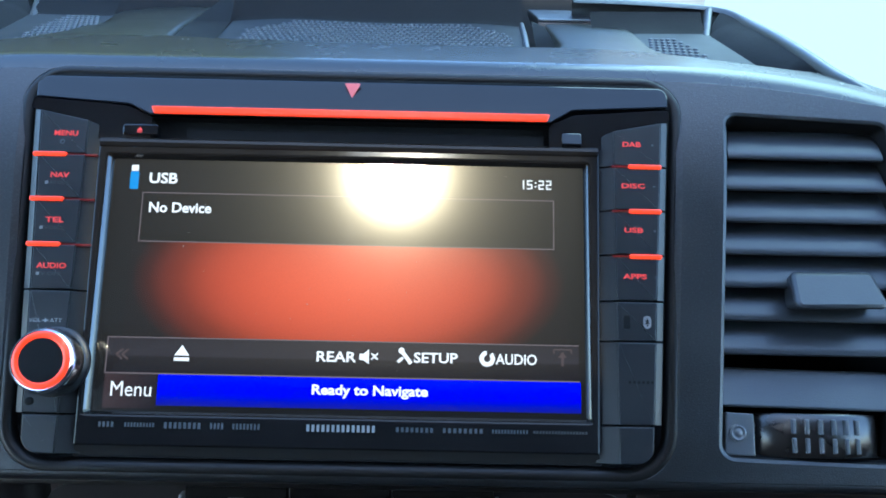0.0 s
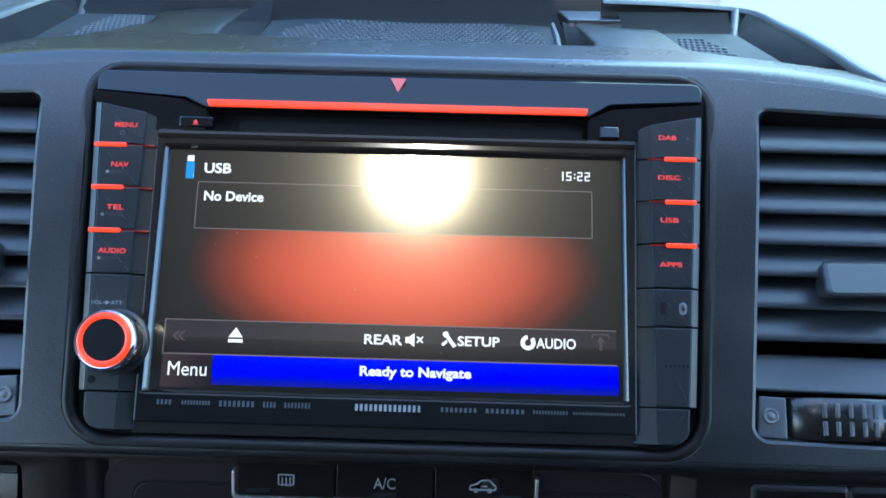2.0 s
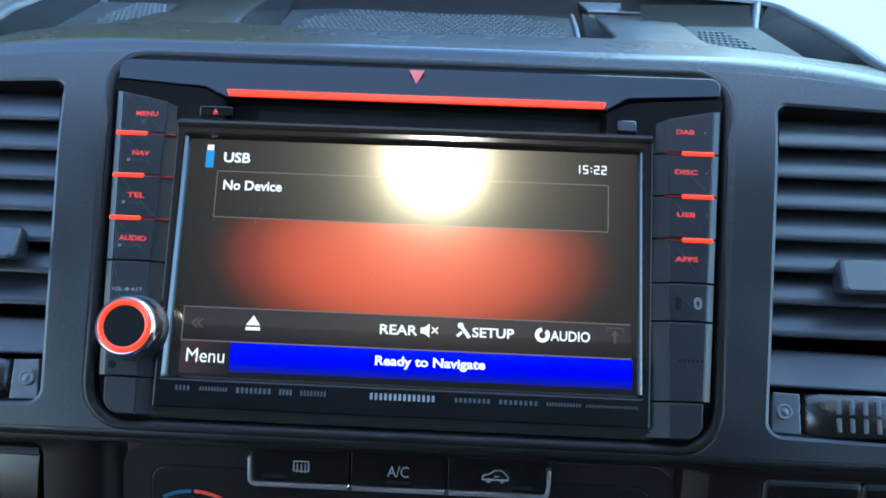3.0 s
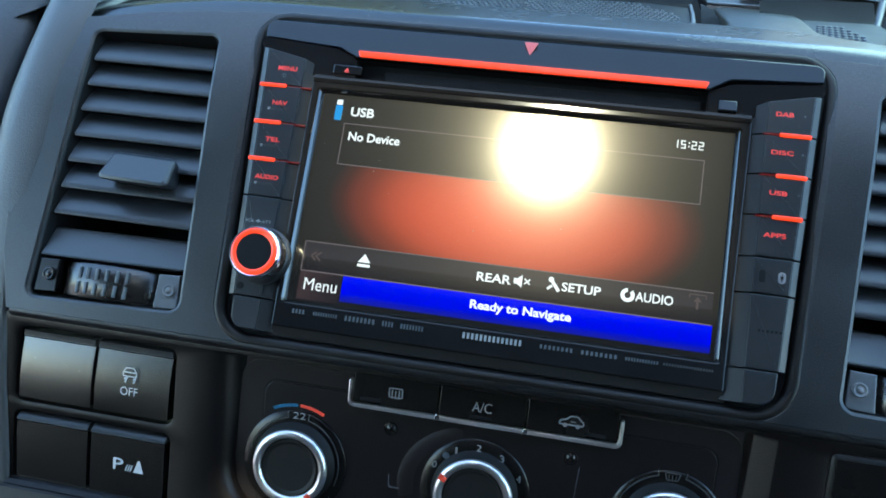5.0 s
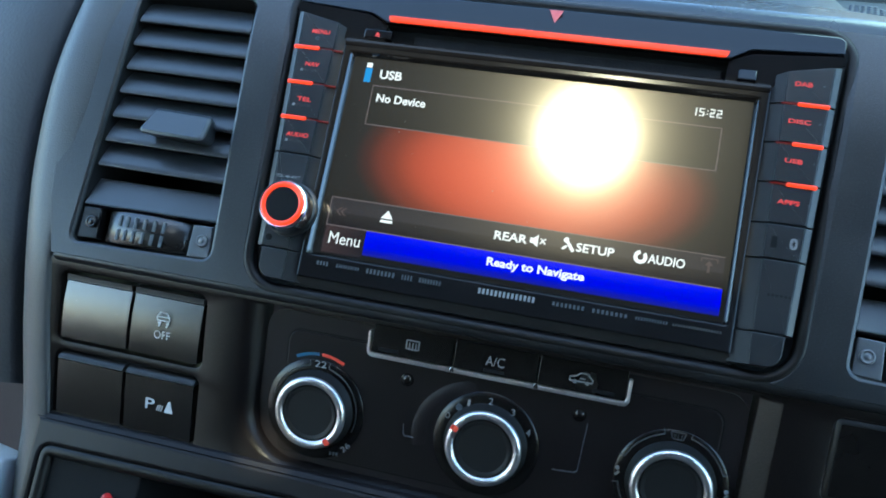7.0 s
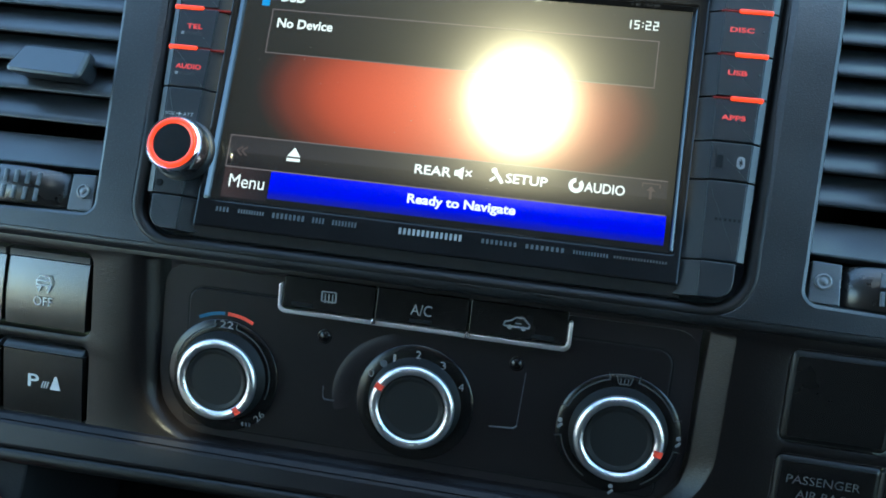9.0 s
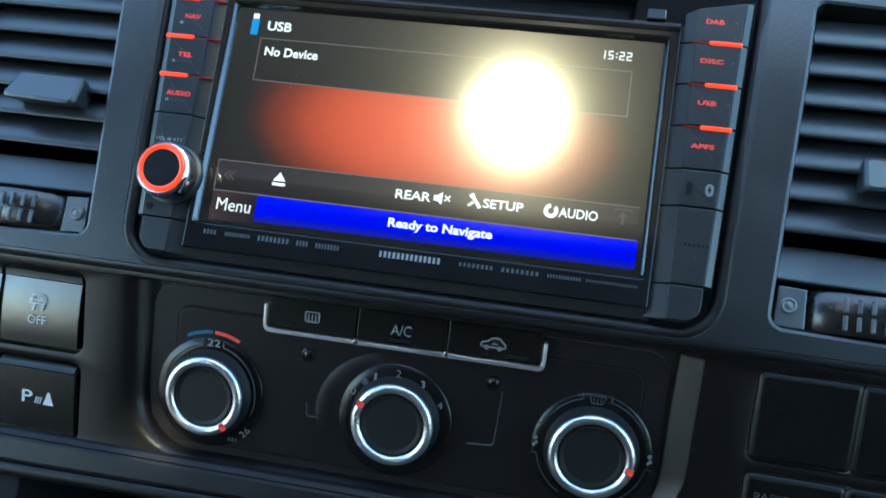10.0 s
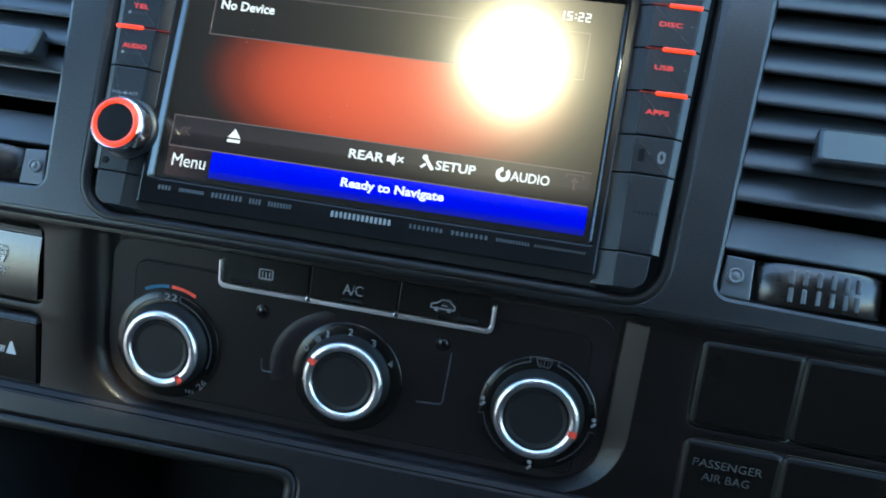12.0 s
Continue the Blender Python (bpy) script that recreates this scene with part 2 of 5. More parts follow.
def display_material(name, kind):
    """A lit display surface behind smooth glass; its picture is a soft gradient over the object's own plane."""
    m = material(name, (0.0022, 0.0022, 0.0024), 0.16, wear=0.0)
    film(m)
    t = m.node_tree
    b = t.nodes["Principled BSDF"]
    co = t.nodes.new("ShaderNodeTexCoord")
    sep = t.nodes.new("ShaderNodeSeparateXYZ")
    t.links.new(co.outputs["Object"], sep.inputs[0])

    def calc(op, a, c, d=None):
        n = t.nodes.new("ShaderNodeMath")
        n.operation = op
        for i, v in enumerate((a, c, d)):
            if v is None:
                continue
            if isinstance(v, (int, float)):
                n.inputs[i].default_value = v
            else:
                t.links.new(v, n.inputs[i])
        return n.outputs[0]

    ramp = t.nodes.new("ShaderNodeValToRGB")
    cr = ramp.color_ramp
    if kind == "red":
        dx = calc("DIVIDE", calc("ADD", sep.outputs["X"], -0.001), 0.070)
        dz = calc("DIVIDE", calc("ADD", sep.outputs["Z"], -0.003), 0.034)
        fac = calc("ADD", calc("POWER", calc("ABSOLUTE", dx, 0), 2.0), calc("POWER", calc("ABSOLUTE", dz, 0), 2.0))
        stops = [(0.0, (1.0, 0.112, 0.036)), (0.3, (0.68, 0.076, 0.027)), (0.6, (0.26, 0.032, 0.014)), (0.85, (0.065, 0.014, 0.011)), (1.0, (0.014, 0.012, 0.013))]
    elif kind == "blue":
        fac = calc("DIVIDE", calc("ADD", sep.outputs["Z"], 0.0376), 0.010)
        stops = [(0.0, (0.012, 0.014, 0.30)), (0.18, (0.006, 0.006, 0.55)), (0.34, (0.0, 0.0, 0.92)), (1.0, (0.0, 0.0, 1.0))]
    elif kind == "menu":
        fac = calc("DIVIDE", calc("ADD", sep.outputs["X"], 0.0745), 0.016)
        stops = [(0.0, (0.06, 0.036, 0.038)), (1.0, (0.022, 0.017, 0.021))]
    elif kind == "tool":
        fac = calc("DIVIDE", calc("ADD", sep.outputs["Z"], 0.0275), 0.011)
        stops = [(0.0, (0.014, 0.012, 0.016)), (0.45, (0.016, 0.014, 0.018)), (0.5, (0.035, 0.030, 0.038)), (1.0, (0.030, 0.026, 0.032))]
    else:
        fac = calc("DIVIDE", calc("ADD", sep.outputs["Z"], 0.039), 0.083)
        stops = [(0.0, (0.012, 0.012, 0.013)), (1.0, (0.012, 0.012, 0.012))]
    while len(cr.elements) < len(stops):
        cr.elements.new(0.5)
    for e, (p, c) in zip(cr.elements, stops):
        e.position, e.color = p, (*c, 1)
    t.links.new(fac, ramp.inputs[0])
    # the fine weave of the panel
    wv = t.nodes.new("ShaderNodeTexNoise")
    wv.inputs["Scale"].default_value = 2200
    t.links.new(co.outputs["Object"], wv.inputs["Vector"])
    mul = t.nodes.new("ShaderNodeMix")
    mul.data_type, mul.blend_type = "RGBA", "MULTIPLY"
    mul.inputs[0].default_value = 0.3
    t.links.new(ramp.outputs[0], mul.inputs[6])
    t.links.new(wv.outputs["Fac"], mul.inputs[7])
    t.links.new(mul.outputs[2], b.inputs["Emission Color"])
    b.inputs["Emission Strength"].default_value = LIT
    return m


DUST = material("pale_dust", (0.085, 0.08, 0.075), 0.9, wear=0.2)
UI_BACK = display_material("display_background", "back")
UI_RED = display_material("display_red_glow", "red")
UI_BLUE = display_material("display_blue_bar", "blue")
UI_MENU = display_material("display_menu_key", "menu")
UI_TOOL = display_material("display_toolbar", "tool")


# ---- building helpers: plans in millimetres, x to the right, y into the dash, z up ----
def finish(name, bm, mat, parent=None, label="", sharp=16, at=None, flip=True):
    if flip:
        bmesh.ops.recalc_face_normals(bm, faces=bm.faces)
    bm.transform(Matrix.Scale(0.001, 4))
    me = bpy.data.meshes.new(name)
    bm.to_mesh(me)
    bm.free()
    me.materials.append(mat)
    me.shade_smooth()
    me.set_sharp_from_angle(angle=radians(sharp))
    ob = new(name, me)
    if parent:
        ob.parent = parent
    elif at is not None:
        ob.matrix_world = at
    if label:
        ob["label"] = label
    return ob


def part(name, bm, mat, parent, label=""):
    return finish(name, bm, mat, parent, label)


def part_r(name, bm, mat, parent, label=""):
    """A turned part: smooth all round."""
    return finish(name, bm, mat, parent, label, sharp=50)


def thing(name, at, label, category, group="", kind=""):
    ob = new(name)
    ob.empty_display_size = 0.01
    ob.matrix_world = at
    return tagged(ob, label, category, group, kind)


def rounded(points, radius, seg=6):
    """The corner points (x, z), counter-clockwise, with rounded corners; radius may be a list."""
    out = []
    n = len(points)
    for i in range(n):
        p, a, b = Vector(points[i]), Vector(points[i - 1]), Vector(points[(i + 1) % n])
        r = radius[i] if isinstance(radius, (list, tuple)) else radius
        if r <= 0:
            out.append((p.x, p.y))
            continue
        u, v = (a - p).normalized(), (b - p).normalized()
        half = u.angle(v) / 2
        d = min(r / math.tan(half), 0.48 * (a - p).length, 0.48 * (b - p).length)
        r = d * math.tan(half)
        c = p + (u + v).normalized() * (r / math.sin(half))
        s, e = p + u * d - c, p + v * d - c
        a0 = math.atan2(s.y, s.x)
        turn = (math.atan2(e.y, e.x) - a0 + math.pi) % (2 * math.pi) - math.pi
        for k in range(seg + 1):
            w = a0 + turn * k / seg
            out.append((c.x + r * math.cos(w), c.y + r * math.sin(w)))
    return out


def inset(poly, d):
    """The outline moved inwards by d (outwards if negative); counter-clockwise."""
    out = []
    n = len(poly)
    for i in range(n):
        p, a, b = Vector(poly[i]), Vector(poly[i - 1]), Vector(poly[(i + 1) % n])
        e, f = (p - a), (b - p)
        if e.length < 1e-6 or f.length < 1e-6:
            out.append((p.x, p.y))
            continue
        n1, n2 = Vector((-e.y, e.x)).normalized(), Vector((-f.y, f.x)).normalized()
        m = n1 + n2
        m = m / max(m.dot(m) / 2, 0.3)
        out.append((p.x + m.x * d, p.y + m.y * d))
    return out


def rect(x0, z0, x1, z1, r=0.0, seg=4):
    pts = [(x0, z0), (x1, z0), (x1, z1), (x0, z1)]
    return rounded(pts, r, seg) if r > 0 else pts


def circle(cx, cz, r, n=32):
    return [(cx + r * math.cos(2 * math.pi * k / n), cz + r * math.sin(2 * math.pi * k / n)) for k in range(n)]


def ring3(poly, y):
    return [(x, y(x, z) if callable(y) else y, z) for x, z in poly]


def loft(bm, rings, first=False, last=False, closed=True):
    rows = [[bm.verts.new(p) for p in ring] for ring in rings]
    n = len(rows[0])
    for a, b in zip(rows, rows[1:]):
        for i in range(n if closed else n - 1):
            j = (i + 1) % n
            bm.faces.new((a[i], a[j], b[j], b[i]))
    if first:
        bm.faces.new(rows[0])
    if last:
        bm.faces.new(rows[-1])
    return rows


def slab(poly, front, depth, bevel=0.4, bm=None):
    """A block with the outline poly, its face at y = front (a number or a function of x, z), bevelled all round."""
    bm = bm or bmesh.new()
    f = front if callable(front) else (lambda x, z: front)
    mid = inset(poly, bevel * 0.3)
    top = inset(poly, bevel)
    loft(bm, [ring3(poly, lambda x, z: f(x, z) + depth), ring3(poly, lambda x, z: f(x, z) + bevel), ring3(mid, lambda x, z: f(x, z) + bevel * 0.3), ring3(top, f)], True, True)
    return bm


def plate(outer, holes, y, lip=1.2, depth=6.0, edge=6.0, bm=None, lips=()):
    """A sheet at y with holes; every edge turns back over a rounded lip."""
    bm = bm or bmesh.new()
    f = y if callable(y) else (lambda x, z: y)
    loops = []
    for n, (poly, inner) in enumerate([(outer, False)] + [(h, True) for h in holes]):
        s = -1 if inner else 1
        lip = lips[n] if lips else lip
        face = inset(poly, s * lip)
        mid = inset(poly, s * lip * 0.3)
        back = depth if inner else edge
        rows = loft(bm, [ring3(face, f), ring3(mid, lambda x, z: f(x, z) + lip * 0.3), ring3(poly, lambda x, z: f(x, z) + lip), ring3(poly, lambda x, z: f(x, z) + back)])
        r = rows[0]
        loops += [bm.edges.get((r[i], r[(i + 1) % len(r)])) for i in range(len(r))]
    bmesh.ops.triangle_fill(bm, use_beauty=True, use_dissolve=False, edges=loops)
    return bm


def lathe(cx, cz, profile, n=40, bm=None, first=False, last=True):
    """Turned about the axis along y through (cx, cz); profile of (radius, y), back to front."""
    bm = bm or bmesh.new()
    loft(bm, [ring3(circle(cx, cz, r, n), y) for r, y in profile], first, last)
    return bm


def arc_band(cx, cz, r0, r1, a0, a1, front, depth=0.15, n=14):
    """A flat band along an arc, angles in degrees from the right, counter-clockwise."""
    pts = [(cx + r1 * math.cos(radians(a0 + (a1 - a0) * k / n)), cz + r1 * math.sin(radians(a0 + (a1 - a0) * k / n))) for k in range(n + 1)]
    pts += [(cx + r0 * math.cos(radians(a1 + (a0 - a1) * k / n)), cz + r0 * math.sin(radians(a1 + (a0 - a1) * k / n))) for k in range(n + 1)]
    bm = bmesh.new()
    loft(bm, [ring3(pts, front + depth), ring3(pts, front)], True, True)
    return bm


def flat(polys, front, depth=0.12):
    bm = bmesh.new()
    for p in polys:
        loft(bm, [ring3(p, front + depth), ring3(p, front)], True, True)
    return bm


def line(x0, z0, x1, z1, w):
    d = Vector((x1 - x0, z1 - z0)).normalized()
    n = Vector((-d.y, d.x)) * (w / 2)
    return [(x0 - n.x, z0 - n.y), (x1 - n.x, z1 - n.y), (x1 + n.x, z1 + n.y), (x0 + n.x, z0 + n.y)]


def words(body, x0, x1, z, height, front, mat, parent, name="lettering", turn=0.0, bold=0.0):
    """Lettering in the built-in font, fitted between x0 and x1 with the given height, centred on z."""
    cu = bpy.data.curves.new(name, "FONT")
    cu.body, cu.resolution_u, cu.extrude, cu.offset = body, 3, 0.0, bold
    tmp = bpy.data.objects.new(name, cu)
    scene.collection.objects.link(tmp)
    me = bpy.data.meshes.new_from_object(tmp.evaluated_get(bpy.context.evaluated_depsgraph_get()))
    bpy.data.objects.remove(tmp)
    bpy.data.curves.remove(cu)
    bm = bmesh.new()
    bm.from_mesh(me)
    bpy.data.meshes.remove(me)
    xs, ys = [v.co.x for v in bm.verts], [v.co.y for v in bm.verts]
    sx, sy = (x1 - x0) / (max(xs) - min(xs)), height / (max(ys) - min(ys))
    cx, cy = (max(xs) + min(xs)) / 2, (max(ys) + min(ys)) / 2
    c, s = math.cos(radians(turn)), math.sin(radians(turn))
    mx = (x0 + x1) / 2
    for v in bm.verts:
        a, b = (v.co.x - cx) * sx, (v.co.y - cy) * sy
        v.co = (mx + a * c - b * s, front, z + a * s + b * c)
    for f in bm.faces:
        if f.normal.y > 0:
            f.normal_flip()
    return finish(name, bm, mat, parent, flip=False)


def dust(x0, x1, z0, z1, front, count, parent, seed, biggest=0.26):
    """Scattered specks of dust on a face."""
    rng = random.Random(seed)
    bm = bmesh.new()
    for _ in range(count):
        x, z, r = rng.uniform(x0, x1), rng.uniform(z0, z1), biggest * (0.3 + 0.7 * rng.random() ** 3)
        y = front(x, z) if callable(front) else front
        p = [(x + r * math.cos(k * 1.05) * rng.uniform(0.7, 1.3), y - 0.03, z + r * math.sin(k * 1.05) * rng.uniform(0.7, 1.3)) for k in range(6)]
        bm.faces.new([bm.verts.new(q) for q in p[::-1]])
    for f in bm.faces:
        f.normal_update()
        if f.normal.y > 0:
            f.normal_flip()
    return tagged(finish("dust_specks", bm, DUST, parent, flip=False), kind="stuff")


def bars(x0, x1, z, height, count, front, mat, parent, name="printed_mark"):
    """A row of plain bars in place of small marks."""
    w = (x1 - x0) / count
    polys = []
    for i in range(count):
        a, b, lo, hi = x0 + (i + 0.2) * w, x0 + (i + 0.74) * w, z - height * 0.42, z + height * 0.42
        polys.append(rect(a, lo, b, hi))
    return part(name, flat(polys, front), mat, parent)


LOWER = DASH @ pose(0, 0.005, -0.066, 16.7, 0, 0)
CLIM = DASH @ pose(0, 0.013, -0.073, 16.7, 0, 0)
# how far the crown of the dash drops towards its ends
drop = lambda x: -0.0014 * max(0, abs(x) - 105) ** 2  # noqa: E731

# ---- the dashboard's fixed panels ----
radio_hole = rounded([(-102.7, -55.4), (102.7, -55.4), (109.7, 74.0), (-109.7, 74.0)], [13, 13, 11, 11], 8)
vent_hole_l = rounded([(-184, -51.5), (-120.3, -49.8), (-127.6, 63), (-181, 60.5)], [4, 4, 3.2, 3.2], 6)
vent_hole_r = [(-x, z) for x, z in reversed(vent_hole_l)]
left_edge = [(-191, -58), (-198, -35), (-202, -8), (-203, 20), (-199, 55), (-195, 66)]
top_line = [(x, 76 + drop(x)) for x in range(180, -181, -20)]
outer = [(191, -58)] + [(-x, z) for x, z in left_edge[1:]] + top_line + list(reversed(left_edge))
curl = lambda z: 0.0022 * max(0, z - 30) ** 2  # noqa: E731
bm = plate(outer, [radio_hole, vent_hole_l, vent_hole_r], 0.0, 1.9, 14, 3, lips=(0.2, 3.0, 1.5, 1.5))
for z in range(30, 77, 4):
    bmesh.ops.bisect_plane(bm, geom=bm.verts[:] + bm.edges[:] + bm.faces[:], plane_co=(0, 0, z), plane_no=(0, 0, 1))
for v in bm.verts:
    v.co.y += curl(v.co.z)
fascia = finish("dashboard_fascia", bm, FASCIA, at=DASH)
tagged(fascia, "dark grey grained plastic dashboard fascia around radio and vents", "dashboard", kind="structure")

# black surround pressed into the radio opening
bm = bmesh.new()
loft(bm, [ring3(inset(radio_hole, d), lambda x, z, y=y: y + curl(z)) for d, y in ((-2.9, 0.9), (-2.75, 0.1), (-2.2, -0.3), (-1.2, -0.35), (0.0, 0.0), (1.2, 0.9), (1.5, 6))])
surround = finish("radio_surround", bm, GASKET, at=DASH, sharp=60)
tagged(surround, "thin black plastic surround of the radio opening", "trim", kind="structure")

dust(-70, -10, 73, 79, lambda x, z: curl(z) - 0.06, 4, fascia, 11, 0.34)

# rounded crown above the fascia, and the land behind it up to the trays
RISE = 0.62
top_z = lambda y, x=0: 84 + (y - 10) * RISE + drop(x)  # noqa: E731
LAND = [(-206, 70), (-190, 60), (-168, 55), (-150, 52), (-84, 55), (-64, 51), (-10, 46), (58, 45.5), (74, 45), (100, 42), (117, 36), (132, 30), (147, 28), (165, 32), (186, 46), (206, 60)]


def land_edge(x):
    """How far back the land reaches before the trays begin."""
    for (a, p), (b, q) in zip(LAND, LAND[1:]):
        if a <= x <= b:
            u = (x - a) / (b - a)
            return p + (q - p) * u
    return LAND[0][1] if x < 0 else LAND[-1][1]


bm = bmesh.new()
prof = [(4.64, 75.85), (5.15, 77.9), (5.95, 80.0), (7.0, 81.7), (8.3, 83.0), (9.7, 84.0), (11.2, 84.9)]
xs = list(range(-204, 205, 6))
bend = lambda x: 0.0011 * max(0, abs(x) - 150) ** 2  # noqa: E731
rows = [[(x, y + bend(x), z + drop(x)) for x in xs] for y, z in prof]
for u in (0.2, 0.45, 0.7, 0.97, 1.0):
    row = []
    for x in xs:
        y = 11.2 + bend(x) + (land_edge(x) - 11.2 - bend(x)) * u
        row.append((x, y, max(top_z(y, x) + 0.45, prof[-1][1] + drop(x))))
    rows.append(row)
rows.append([(x, y + 0.9, z - 0.5) for x, y, z in rows[-1]])
rows.append([(x, y + 1.3, z - 2.0) for x, y, z in rows[-2]])
rows.append([(x, y + 1.5, z - 16.0) for x, y, z in rows[-3]])
loft(bm, rows, closed=False)
crown = finish("dashboard_crown", bm, CROWN, at=DASH, sharp=60)
tagged(crown, "rounded dark grey plastic top edge of the dashboard", "dashboard", kind="structure")


def sweep(path, section, bm=None):
    """A section of (out, back) offsets carried along path points; out is to the left of the path in x-z."""
    bm = bm or bmesh.new()
    rows = []
    pts = [Vector(p) for p in path]
    for i, p in enumerate(pts):
        d = pts[min(i + 1, len(pts) - 1)] - pts[max(i - 1, 0)]
        side = Vector((-d.z, 0, d.x)).normalized()
        if side.x > 0:
            side = -side
        inner = min(1.0, max(0.22, (p.z + 60) / 26))
        rows.append([tuple(p + side * (o * inner if abs(o) < 12 and o * section[-1][0] < 0 else o) + Vector((0, b, 0))) for o, b in section])
    loft(bm, rows, closed=False)
    return bm


def smooth_path(points, n):
    """A smooth line of n points through a few."""
    pts = [Vector(p) for p in points]
    out = []
    for k in range(n):
        f = k / (n - 1) * (len(pts) - 1)
        i = min(int(f), len(pts) - 2)
        u = f - i
        p0, p1, p2, p3 = pts[max(i - 1, 0)], pts[i], pts[i + 1], pts[min(i + 2, len(pts) - 1)]
        out.append(0.5 * (2 * p1 + (p2 - p0) * u + (2 * p0 - 5 * p1 + 4 * p2 - p3) * u * u + (3 * p1 - p0 - 3 * p2 + p3) * u ** 3))
    return out


edge_path = smooth_path([(-193, 26, 116), (-197, 9, 88), (-198.5, 2.2, 62), (-202.5, 0, 22), (-201, 1, -20), (-195, 3, -58), (-193.5, 11, -88), (-190, 22, -128), (-189, 30, -168), (-174, 34, -186)], 40)
section = [(-11.5, 0.6), (-10.5, -0.1), (-7, -0.7), (-2, -1.0), (3, -0.9), (7, -0.1), (11, 2.2), (15, 6), (18, 11), (19.5, 18), (20, 34)]
mould = finish("dashboard_side_moulding", sweep(edge_path, section), MOULD, at=DASH, sharp=60)
tagged(mould, "rounded grey plastic moulding along the centre console edge", "trim", kind="structure")
m2 = finish("dashboard_side_moulding", sweep([(-p.x, p.y, p.z) for p in edge_path[8:]], [(-o, b) for o, b in section]), MOULD, at=DASH, sharp=60)
tagged(m2, "rounded grey plastic moulding along the centre console edge", "trim", kind="structure")
# grained panel past the dark joint
section = [(22, 40), (22.6, 17), (24, 13.5), (27, 12), (45, 11), (80, 16), (140, 40)]
side = finish("dashboard_side_panel", sweep(edge_path[:30], section), LEATHER, at=DASH, sharp=60)
tagged(side, "dark leather-grained plastic dashboard panel beside the console", "dashboard", kind="structure")
s2 = finish("dashboard_side_panel", sweep([(-p.x, p.y, p.z) for p in edge_path[12:30]], [(-o, b) for o, b in section]), LEATHER, at=DASH, sharp=60)
tagged(s2, "dark leather-grained plastic dashboard panel beside the console", "dashboard", kind="structure")

# lip under the fascia
bm = bmesh.new()
loft(bm, [[(x, y, z) for x in range(-190, 191, 10)] for y, z in [(1.0, -57.0), (0.4, -58.4), (1.2, -60.0), (3.4, -60.8), (16, -59.5)]], closed=False)
lip = finish("fascia_lip", bm, FASCIA, at=DASH, sharp=60)
tagged(lip, "rounded lower lip of the grained plastic fascia", "trim", kind="structure")

# lower fascia with the switch openings and the climate recess
sw1 = rect(-186.8, -28.6, -119.2, 1.8, 3.5)
sw2 = rect(-187.2, -62.8, -119.6, -32.6, 3.5)
pb1, pb2 = [[(-x, z) for x, z in reversed(q)] for q in (sw1, sw2)]
clim_hole = rounded([(-103.0, -62.6), (101.4, -62.6), (102.4, 4), (-105.5, 4)], [27, 27, 2, 2], 12)
clim_floor = rounded([(-93.0, -59.8), (92.2, -59.8), (93.8, 4), (-95.6, 4)], [19, 19, 2, 2], 12)
lower_outer = [(-188, -64.5), (188, -64.5), (196, -30), (198, 7), (-198, 7), (-196, -30)]
bm = bmesh.new()
loops = []
for poly, inner, lipw, back in [(lower_outer, False, 0.6, 4), (sw1, True, 1.0, 9), (sw2, True, 1.0, 9), (pb1, True, 1.0, 9), (pb2, True, 1.0, 9)]:
    s = -1 if inner else 1
    rows = loft(bm, [ring3(inset(poly, s * lipw), 0), ring3(inset(poly, s * lipw * 0.3), lipw * 0.3), ring3(poly, lipw), ring3(poly, back)])
    loops += [bm.edges.get((rows[0][i], rows[0][(i + 1) % len(poly)])) for i in range(len(poly))]
# one side is a flat slope with a crisp edge, the other rolls in softly
slope = ((0, 0), (0.05, 0.12), (0.10, 0.42), (0.82, 3.3), (0.89, 3.9), (0.94, 5.2), (1.0, 9.0), (1.0, 12.0))
roll = [(math.sin(radians(15 * k)), 9.0 * (1 - math.cos(radians(15 * k)))) for k in range(7)] + [(1.0, 12.0)]
rows = loft(bm, [[(a + (c - a) * (p if a > 0 else r)[0], (p if a > 0 else r)[1], b + (d - b) * (p if a > 0 else r)[0]) for (a, b), (c, d) in zip(clim_hole, clim_floor)] for p, r in zip(slope, roll)])
loops += [bm.edges.get((rows[0][i], rows[0][(i + 1) % len(clim_hole)])) for i in range(len(clim_hole))]
bmesh.ops.triangle_fill(bm, use_beauty=True, use_dissolve=False, edges=loops)
low = finish("lower_fascia", bm, LOWER_MAT, at=LOWER, sharp=24)
tagged(low, "dark grained plastic lower fascia with switch openings", "dashboard", kind="structure")

# shelf edge under it, with the storage opening
bm = bmesh.new()
loft(bm, [[(x, y, z) for x in range(-192, 205, 12)] for y, z in [(26, -124.2), (22.5, -124.6), (21.4, -125.4), (20.6, -127.2)]], closed=False)
stor = rounded([(-187, -215), (-11, -215), (-11, -135.5), (-187, -138)], [4, 4, 7, 5], 6)
shelf_outer = [(-190, -220), (215, -220), (215, -127.2), (204, -127.2), (-192, -127.2)]
plate(shelf_outer, [stor], 20.6, 1.6, 8, 3, bm)
shelf = finish("console_shelf_edge", bm, SHELF, at=DASH)
tagged(shelf, "grey-blue plastic console edge round the storage opening", "dashboard", kind="structure")
bm = bmesh.new()
loft(bm, [ring3(inset(stor, d), y) for d, y in ((-0.6, 22.6), (0.1, 21.6), (0.5, 20.9), (1.4, 20.5), (3.4, 20.7), (4.6, 21.6), (5.2, 23.4), (5.4, 32))])
tagged(finish("storage_lip", bm, GASKET, at=DASH, sharp=60), "rounded black plastic lip round the storage opening", "trim", kind="structure")
bm = bmesh.new()
box = rect(-139, -214, -12, -137, 4)
